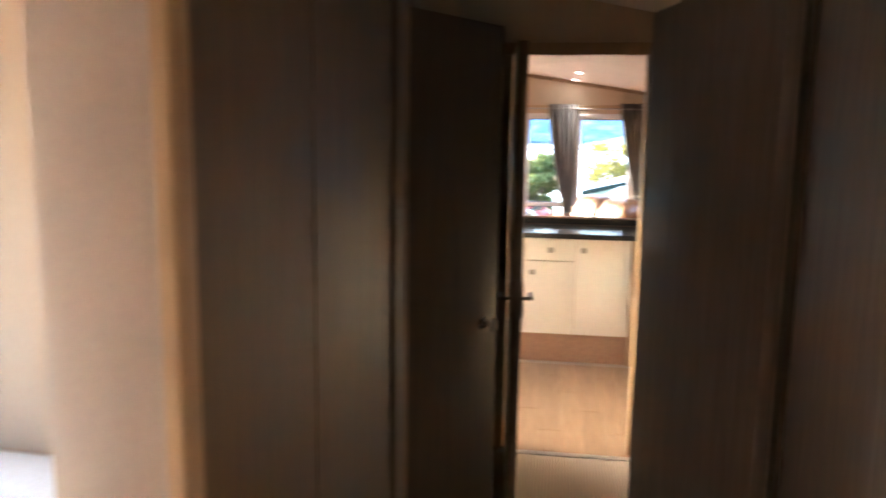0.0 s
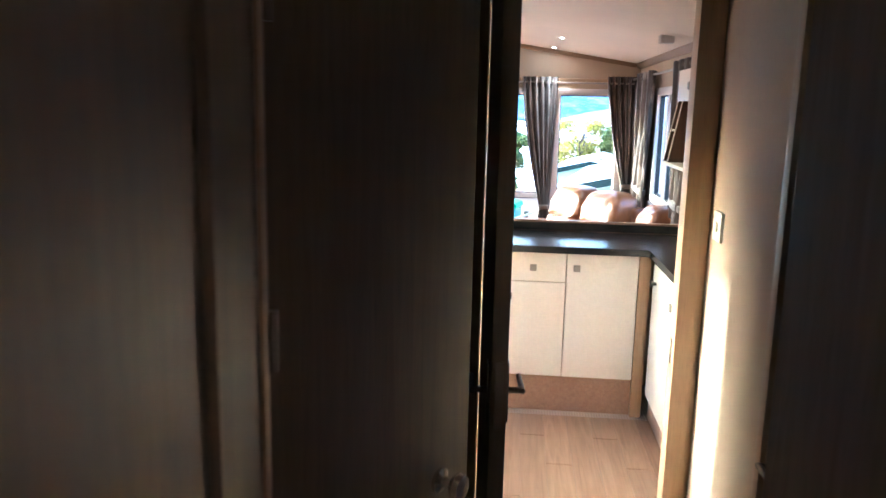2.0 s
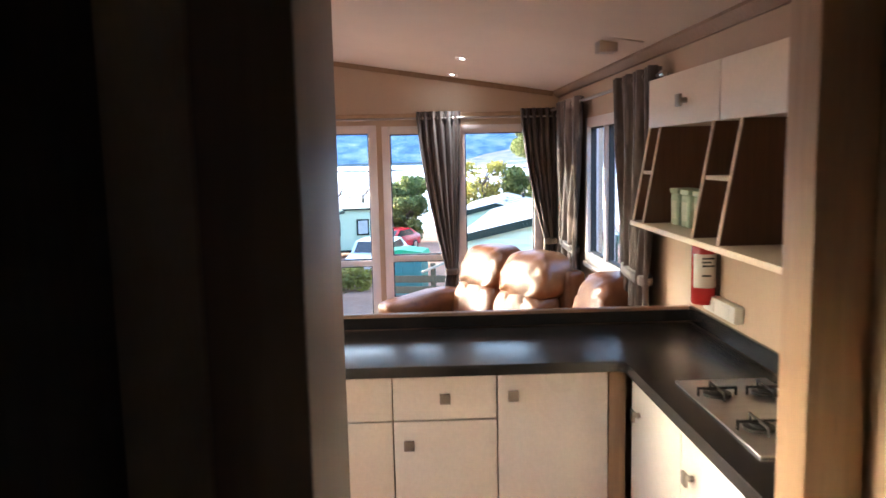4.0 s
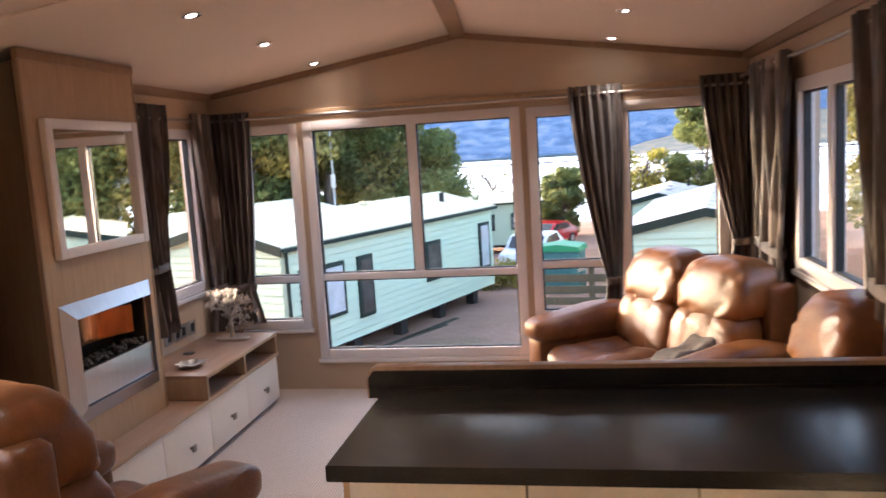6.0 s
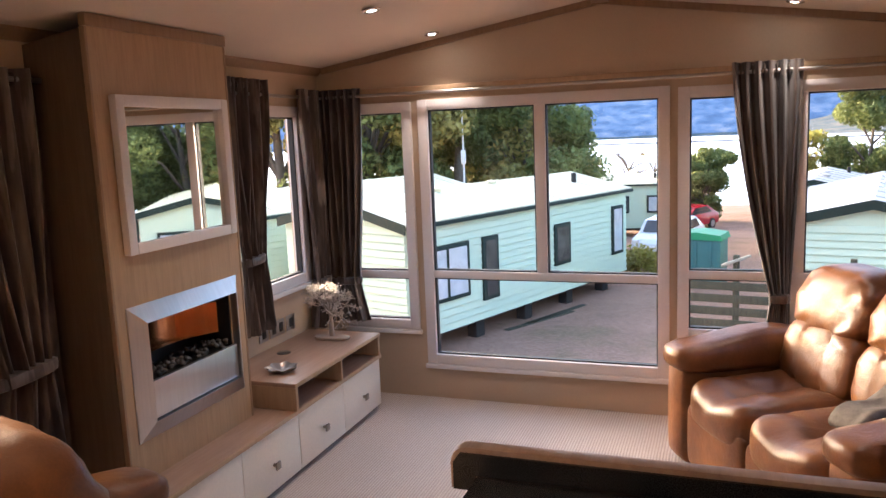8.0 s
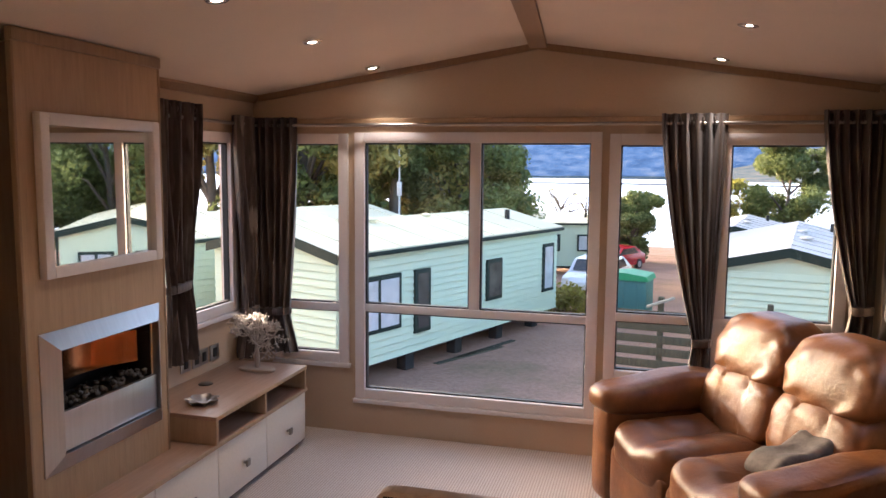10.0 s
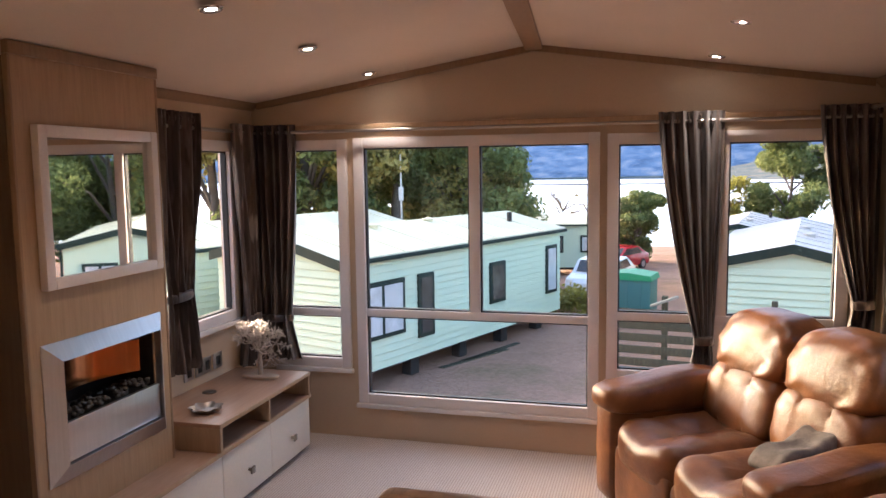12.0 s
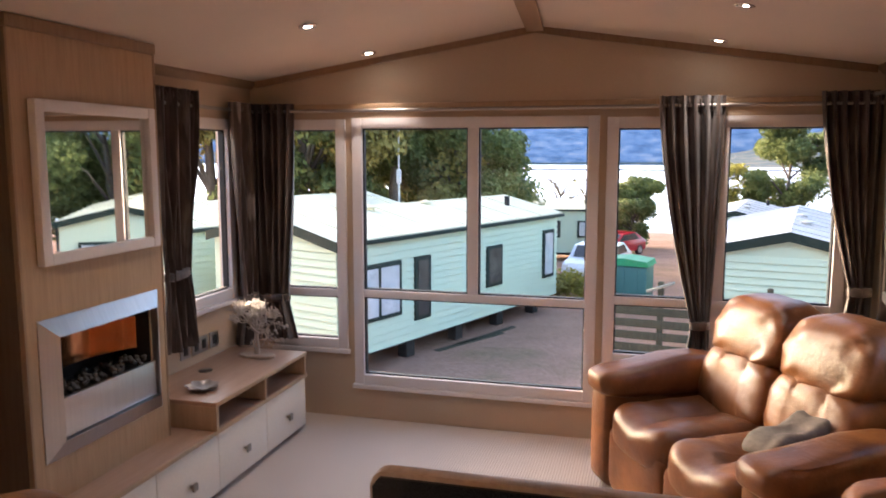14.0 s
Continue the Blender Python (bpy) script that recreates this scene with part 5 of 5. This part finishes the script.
            part("pane", box((-0.081, s0, b0 + lo + 0.09), (-0.070, s1, b0 + hi - 0.09)), NET, wd, "", None, world=False)
    for fx in np.arange(0.5, L, 1.9):
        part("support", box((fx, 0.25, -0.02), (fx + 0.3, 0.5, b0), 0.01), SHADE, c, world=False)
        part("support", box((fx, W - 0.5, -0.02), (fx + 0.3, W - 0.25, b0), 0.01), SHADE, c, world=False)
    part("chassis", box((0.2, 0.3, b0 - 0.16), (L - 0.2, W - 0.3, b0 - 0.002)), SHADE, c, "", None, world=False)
    for vx, vy in ((L * 0.3, W * 0.42), (L * 0.55, W * 0.45)):
        part("roof_vent", lathe([(0.10, 0), (0.10, 0.08), (0.16, 0.09), (0.16, 0.12), (0.0, 0.16)], 14, None, (vx, vy, b1 + rise * 0.86)), roof, c, world=False)
    part("flue", tube((L * 0.86, W * 0.25, b1 + rise * 0.45), (L * 0.86, W * 0.25, b1 + rise * 0.45 + 0.32), 0.07), SHADE, c, world=False)
    return c


caravan(-5.0, 9.1, GZ, 69.5, 9.0, 3.6, "long mint-clad static caravan with a white roof on blocks", ROOF,
        ((0.42, 1.85, 0.62, 1.78, 2), (2.32, 2.88, 0.40, 1.78, 1), (5.20, 5.92, 0.70, 1.72, 1), (8.10, 8.72, 0.55, 1.88, 1)))
caravan(-9.4, 10.7, GZ, 69.5, 8.2, 3.6, "mint-clad static caravan beside the near one", ROOF, (), ((1.0, 2.2, 0.6, 1.7, 2),))
caravan(5.17, 12.0, -3.25, 79, 8.8, 3.6, "mint-clad static caravan with a grey roof, end on", GREY_ROOF, (), ())
caravan(-9.0, 35.0, -4.15, 15, 8.0, 3.4, "far mint static caravan with white-framed windows", ROOF,
        ((4.6, 5.4, 0.8, 1.7, 1), (6.3, 7.0, 0.8, 1.7, 1)), (), boards=False)
caravan(5.4, 25.0, -3.75, 80, 8.0, 3.4, "grey-roofed static caravan further down the slope", GREY_ROOF, (), (), boards=False)
caravan(12.2, 15.6, -3.25, 62, 8.2, 3.6, "pale static caravan with a white roof by the trees", ROOF,
        ((0.6, 1.6, 0.7, 1.6, 2), (2.6, 3.4, 0.7, 1.6, 1), (4.4, 5.2, 0.7, 1.6, 1)), ((0.5, 1.5, 0.7, 1.7, 2), (2.1, 3.1, 0.7, 1.7, 2)), boards=False)

# ---- trees and bushes ----
BARK = two_scale("bark", (0.10, 0.08, 0.065), (0.15, 0.125, 0.10), 0.9, 18, 3, 0.5)


def leaf_mat(name, dark, mid, light):
    m, t, b = mat(name, mid, 0.55, 0, 0.3)
    g = t.nodes.new("ShaderNodeNewGeometry")
    col = ramp(t, g.outputs["Random Per Island"], [(0.1, dark), (0.55, mid), (0.95, light)])
    patch = noisy(t, g.outputs["Position"], 0.75, 3)
    col = mixc(t, ramp(t, patch, [(0.50, (0, 0, 0)), (0.68, (0.6, 0.6, 0.6))]), col, tuple(min(1, q * 1.5) for q in light))
    col = mixc(t, ramp(t, patch, [(0.32, (0.6, 0.6, 0.6)), (0.46, (0, 0, 0))]), col, tuple(q * 0.7 for q in dark))
    t.links.new(col, b.inputs["Base Color"])
    tl = t.nodes.new("ShaderNodeBsdfTranslucent")
    tl.inputs[0].default_value = (*light, 1)
    mx = t.nodes.new("ShaderNodeMixShader")
    mx.inputs[0].default_value = 0.35
    t.links.new(b.outputs[0], mx.inputs[1])
    t.links.new(tl.outputs[0], mx.inputs[2])
    t.links.new(mx.outputs[0], t.nodes["Material Output"].inputs[0])
    return m


LEAF_GREEN = leaf_mat("green_leaves", (0.055, 0.085, 0.03), (0.12, 0.165, 0.055), (0.23, 0.26, 0.085))
LEAF_AUTUMN = leaf_mat("autumn_leaves", (0.10, 0.11, 0.035), (0.22, 0.22, 0.065), (0.40, 0.33, 0.10))
LEAF_YELLOW = leaf_mat("yellow_leaves", (0.14, 0.14, 0.03), (0.26, 0.25, 0.05), (0.40, 0.36, 0.08))


def tree(x, y, z, height, radius, leaves, label, seed, count=5200, leaf=0.20, low=0.25, bare=False, name="tree"):
    """A tapered trunk with forking limbs and an uneven crown of small leaf blades in clumps."""
    t = thing(name, x, y, z, random.Random(seed).uniform(0, 360), label, name)
    r = random.Random(seed)
    rs = np.random.RandomState(seed)
    segs = []
    p = Vector((0, 0, 0))
    for k in range(5):
        q = p + Vector((r.uniform(-0.15, 0.15), r.uniform(-0.15, 0.15), height * 0.15))
        segs.append((p, q, 0.03 * height * (1 - k * 0.16), 0.03 * height * (1 - (k + 1) * 0.16)))
        p = q
    bm = bmesh.new()
    for a, b, r1, r2 in segs:
        tube(a, b + (b - a) * 0.03, r1, r2, 10, bm)
    part("trunk", bm, BARK, t, "", 60, world=False)
    lim, tips = bmesh.new(), []
    for k in range(16 if not bare else 26):
        a = segs[r.randrange(1, 5)][1]
        az = r.uniform(0, 6.283)
        u = r.uniform(0.5, 0.95)
        b = Vector((math.cos(az) * radius * u, math.sin(az) * radius * u, min(height * 0.97, a.z + r.uniform(0.05, 0.4) * height)))
        mid = a.lerp(b, 0.5) + Vector((0, 0, 0.06 * height))
        tube(a, mid, 0.010 * height, 0.006 * height, 6, lim)
        tube(mid, b, 0.006 * height, 0.002 * height, 6, lim)
        for w in range(3 if bare else 1):
            c = b + Vector((r.uniform(-1, 1), r.uniform(-1, 1), r.uniform(0, 1))) * radius * 0.3
            tube(mid.lerp(b, 0.6), c, 0.003 * height, 0.001 * height, 5, lim)
        tips.append(b)
    part("limbs", lim, BARK, t, "", 60, world=False)
    if bare and count == 0:
        return t
    cl = []
    for k in range(26):
        v = rs.normal(size=3)
        v /= np.linalg.norm(v)
        cz = height * (low + (1 - low) * 0.5)
        c = np.array([v[0] * radius * 0.78, v[1] * radius * 0.78, cz + v[2] * height * (1 - low) * 0.42]) * rs.uniform(0.8, 1.08)
        cl.append((c, radius * rs.uniform(0.24, 0.48)))
    cl += [(np.array(b), radius * 0.3) for b in tips]
    pick = rs.randint(len(cl), size=count)
    cen, rad = np.array([c for c, q in cl])[pick], np.array([q for c, q in cl])[pick][:, None]

    def unit(v):
        return v / np.linalg.norm(v, axis=1)[:, None]
    d = unit(rs.normal(size=(count, 3)))
    pt = cen + d * rad * (0.5 + 0.55 * rs.rand(count, 1)) * np.array([1, 1, 0.8])
    ok = pt[:, 2] > height * low * 0.55
    n = unit(d + rs.normal(size=(count, 3)) * 0.7)
    s1 = unit(np.cross(n, rs.normal(size=(count, 3))))
    s2 = np.cross(n, s1)
    e = leaf * rs.uniform(0.5, 1.4, (count, 1))
    quad = np.stack([pt - s1 * e * 0.6, pt - s2 * e * 0.35 + n * 0.12 * e, pt + s1 * e * 0.7, pt + s2 * e * 0.35 + n * 0.12 * e], 1)[ok]
    vs = quad.reshape(-1, 3)
    fs = np.arange(len(vs)).reshape(-1, 4).tolist()
    me = bpy.data.meshes.new("crown")
    me.from_pydata(vs.tolist(), [], fs)
    me.materials.append(leaves)
    ob = new("crown", me)
    ob.parent = t
    return t


tree(-7.1, 27.6, -3.5, 6.7, 2.9, LEAF_GREEN, "broad dark green tree behind the caravan", 1, 34000, 0.19, 0.05)
tree(-9.4, 25.5, -3.4, 11.5, 3.6, LEAF_AUTUMN, "tall olive and yellow autumn tree", 2, 40000, 0.20, 0.05)
tree(-13.0, 24.5, -3.4, 11.5, 3.6, LEAF_GREEN, "tall green tree beyond the caravans", 3, 36000, 0.21, 0.05)
tree(-17.0, 24.0, -3.4, 11.0, 3.5, LEAF_AUTUMN, "tall olive autumn tree at the wood's edge", 4, 32000, 0.22, 0.05)
tree(-10.5, 33.0, -4.0, 12.5, 3.4, LEAF_GREEN, "tall green tree further back", 5, 26000, 0.26, 0.03)
tree(-15.0, 32.0, -4.0, 13.0, 4.5, LEAF_GREEN, "tall green tree further back", 6, 26000, 0.28, 0.03)
tree(-0.4, 45.5, -4.6, 4.4, 1.7, LEAF_GREEN, "rounded green tree above the parked cars", 7, 26000, 0.16, 0.1)
tree(8.6, 44.0, -4.7, 8.0, 2.3, LEAF_GREEN, "green tree by the water", 8, 32000, 0.18, 0.08)
tree(4.6, 44.0, -4.6, 5.4, 1.7, LEAF_YELLOW, "sparse pale yellow tree by the water", 9, 3500, 0.2, 0.3, True)
tree(-4.2, 42.0, -4.4, 4.6, 1.4, LEAF_AUTUMN, "small bare tree beside the far caravan", 10, 60, 0.15, 0.3, True)
tree(-2.9, 43.0, -4.4, 4.4, 1.2, LEAF_AUTUMN, "small bare tree beside the far caravan", 11, 60, 0.15, 0.3, True)
tree(16.5, 24.5, -3.3, 8.8, 3.4, LEAF_GREEN, "dark green tree among the caravans", 12, 30000, 0.16, 0.2)
tree(22.5, 23.5, -3.2, 5.6, 2.8, LEAF_AUTUMN, "olive autumn tree among the caravans", 13, 12000, 0.16, 0.2)
tree(19.5, 19.0, -3.1, 3.6, 1.1, LEAF_YELLOW, "bright yellow-green bush by a caravan", 14, 1800, 0.16, 0.1, False, "bush")
tree(27.5, 24.0, -3.2, 7.0, 3.0, LEAF_GREEN, "green tree among the caravans", 15, 12000, 0.16, 0.2)
tree(13.6, 27.0, -3.5, 8.0, 3.2, LEAF_AUTUMN, "tall olive autumn tree behind the caravans", 21, 22000, 0.2, 0.08)
tree(19.5, 28.5, -3.6, 6.0, 3.0, LEAF_GREEN, "spreading green tree behind the caravans", 22, 18000, 0.2, 0.08)
tree(26.0, 28.5, -3.6, 5.4, 3.0, LEAF_AUTUMN, "low olive tree behind the caravans", 23, 16000, 0.2, 0.08)
tree(-1.6, 20.4, -3.05, 0.8, 0.9, LEAF_YELLOW, "low yellow-green bush at the gravel's edge", 16, 1200, 0.12, 0.05, False, "bush")
tree(-2.6, 19.6, -3.05, 0.7, 0.8, LEAF_AUTUMN, "low olive bush at the gravel's edge", 17, 1200, 0.12, 0.05, False, "bush")


# ---- cars, tank, fence, pole ----
TYRE = mat("tyre_rubber", (0.02, 0.02, 0.02), 0.8)[0]
CAR_GLASS = mat("car_glass", (0.03, 0.035, 0.04), 0.08)[0]


def car(x, y, z, rz, paint, label):
    c = thing("car", x, y, z, rz, label, "car", "parked cars")
    prof = [(-2.0, 0.30), (-2.05, 0.62), (-1.9, 0.80), (-1.1, 0.92), (-0.55, 1.38), (0.75, 1.44), (1.55, 1.0), (1.98, 0.92), (2.04, 0.55), (1.98, 0.30)]
    part("body", prism(prof, "y", -0.84, 0.84, None, 0.05), paint, c, world=False)
    part("windscreen", prism([(-1.07, 0.95), (-0.58, 1.355), (-0.61, 1.37), (-1.11, 0.965)], "y", -0.70, 0.70), CAR_GLASS, c, world=False)
    part("rear_window", prism([(1.50, 1.04), (0.80, 1.40), (0.84, 1.42), (1.55, 1.05)], "y", -0.68, 0.68), CAR_GLASS, c, world=False)
    for s in (-1, 1):
        part("side_window", prism([(-0.95, 0.96), (-0.52, 1.32), (0.70, 1.36), (1.25, 1.0)], "y", s * 0.841 - 0.006, s * 0.841 + 0.006), CAR_GLASS, c, world=False)
        for wx in (-1.3, 1.3):
            w_ = part("wheel", tube((wx, s * 0.70, 0.31), (wx, s * 0.87, 0.31), 0.31, None, 20), TYRE, c, world=False)
            part("rim", tube((wx, s * 0.86, 0.31), (wx, s * 0.88, 0.31), 0.19, None, 16), STEEL, w_, world=False)
        part("headlight", box((-2.06, s * 0.66 - 0.14, 0.62), (-1.95, s * 0.66 + 0.14, 0.76), 0.02), PLASTIC, c, world=False)
        part("tail_light", box((1.96, s * 0.68 - 0.12, 0.70), (2.05, s * 0.68 + 0.12, 0.88), 0.02), RED, c, world=False)
    part("number_plate", box((-2.085, -0.26, 0.42), (-2.04, 0.26, 0.53)), PLASTIC, c, "", None, world=False)
    return c


car(-1.1, 42.0, -4.45, 60, two_scale("red_car_paint", (0.45, 0.02, 0.03), (0.40, 0.018, 0.026), 0.2, 5, 1, 0), "small red hatchback parked on the track")
car(-1.25, 27.6, -3.5, 75, two_scale("white_car_paint", (0.75, 0.76, 0.78), (0.72, 0.73, 0.75), 0.2, 5, 1, 0), "white hatchback parked behind the tank")
BIN_BODY = two_scale("teal_tank_plastic", (0.05, 0.17, 0.17), (0.06, 0.19, 0.185), 0.5, 10, 1, 0.02)
BIN_LID = two_scale("green_tank_lid", (0.03, 0.30, 0.12), (0.035, 0.33, 0.14), 0.5, 10, 1, 0.02)
k = thing("storage_tank", 0.12, 18.6, -3.0, -12, "teal storage tank with a bright green lid", "storage tank")
part("body", box((-0.66, -0.5, 0.0), (0.66, 0.5, 1.38), 0.05), BIN_BODY, k, world=False)
part("lid", prism([(-0.72, 1.38), (0.72, 1.38), (0.66, 1.52), (0.0, 1.60), (-0.66, 1.52)], "y", -0.55, 0.55), BIN_LID, k, "bright green lid", None, world=False)
for s in (-0.4, 0.0, 0.4):
    part("rib", box((s - 0.03, -0.53, 0.05), (s + 0.03, -0.499, 1.35), 0.01), BIN_BODY, k, world=False)
# weathered deck fence and gate below the window
FENCE = wood("weathered_fence", (0.05, 0.05, 0.035), (0.09, 0.088, 0.062), 0.9, (18, 18, 1.6), 0.2, 0.1)
GREEN_PAINT = two_scale("green_stained_pickets", (0.05, 0.10, 0.065), (0.07, 0.12, 0.08), 0.8, 20, 3, 0.1)
fn = thing("fence", 0.92, 8.3, -2.9, -8, "weathered timber deck fence with green pickets", "fence")
for px in (-0.95, -0.1, 0.62, 1.5):
    part("post", box((px, -0.05, -0.4), (px + 0.09, 0.05, 2.45), 0.008), FENCE, fn, world=False)
for z in (0.35, 0.60, 0.85, 1.10, 1.30, 1.50, 1.70, 1.90, 2.10):
    part("rail_board", box((-0.95, -0.075, z), (0.70, -0.052, z + 0.13), 0.004), FENCE, fn, world=False)
for i in range(9):
    part("picket", box((0.74 + i * 0.10, -0.07, 0.2), (0.80 + i * 0.10, -0.05, 2.2), 0.006), GREEN_PAINT, fn, world=False)
part("handrail", swung(box((0.0, -0.04, 0.0), (0.45, 0.04, 0.04), 0.006), pose(-0.25, -0.12, 2.28, 0, -22, 0)), two_scale("pale_handrail", (0.26, 0.26, 0.22), (0.20, 0.20, 0.17), 0.7), fn, world=False)
pl = thing("flagpole", -8.2, 22.5, -3.2, 0, "thin white pole in front of the trees", "pole")
part("pole", tube((0, 0, -0.2), (0, 0, 6.0), 0.04, 0.03), PLASTIC, pl, world=False)
part("box", box((-0.08, -0.07, 3.7), (0.08, 0.07, 4.2), 0.02), PLASTIC, pl, world=False)
for yy, x0, x1 in ((940, -260, 620), (640, 120, 420), (560, 170, 430)):
    po = thing("pontoon", (x0 + x1) / 2, yy, -18.4, 0, "long dark pontoon floating on the loch", "pontoon", "pontoons")
    part("deck", box((x0, yy, -18.4), (x1, yy + 6, -16.9)), GREY_ROOF if yy < 900 else SHADE, po, "", None)
# boards left lying by the near caravan
for i, (x, y, rz) in enumerate(((-3.35, 13.2, 62), (-3.1, 13.9, 66))):
    bd_ = thing("timber", x, y, -2.93, rz, "pale plank lying on the gravel", "timber", "loose timber")
    part("plank_piece", box((-1.2, -0.08, 0.0), (1.2, 0.08, 0.07), 0.01), FENCE, bd_, world=False)

# ---- kitchen floor planks ----
rng = random.Random(3)
plank_meshes = {}
x = -HW + 0.004
row = 0
while x < HW - 0.02:
    wdt = min(0.118, HW - 0.002 - x)
    y = KIT - 0.055 - (row % 3) * 0.31
    while y < CARPET_END - 0.005:
        y0, y1 = max(y, KIT - 0.055), min(y + 0.92, CARPET_END - 0.002)
        y += 0.923
        if y1 - y0 < 0.03:
            continue
        key = (round(wdt, 3), round(y1 - y0, 3))
        if key not in plank_meshes:
            plank_meshes[key] = mesh_from("plank", box((0, 0, 0), (key[0] - 0.0006, key[1] - 0.0006, 0.006), 0.0006, None, 1), PLANK, None)
        pk = new("plank", plank_meshes[key])
        pk.parent = KFLOOR
        pk.location = (x, y0, -0.006)
    x += 0.1185
    row += 1
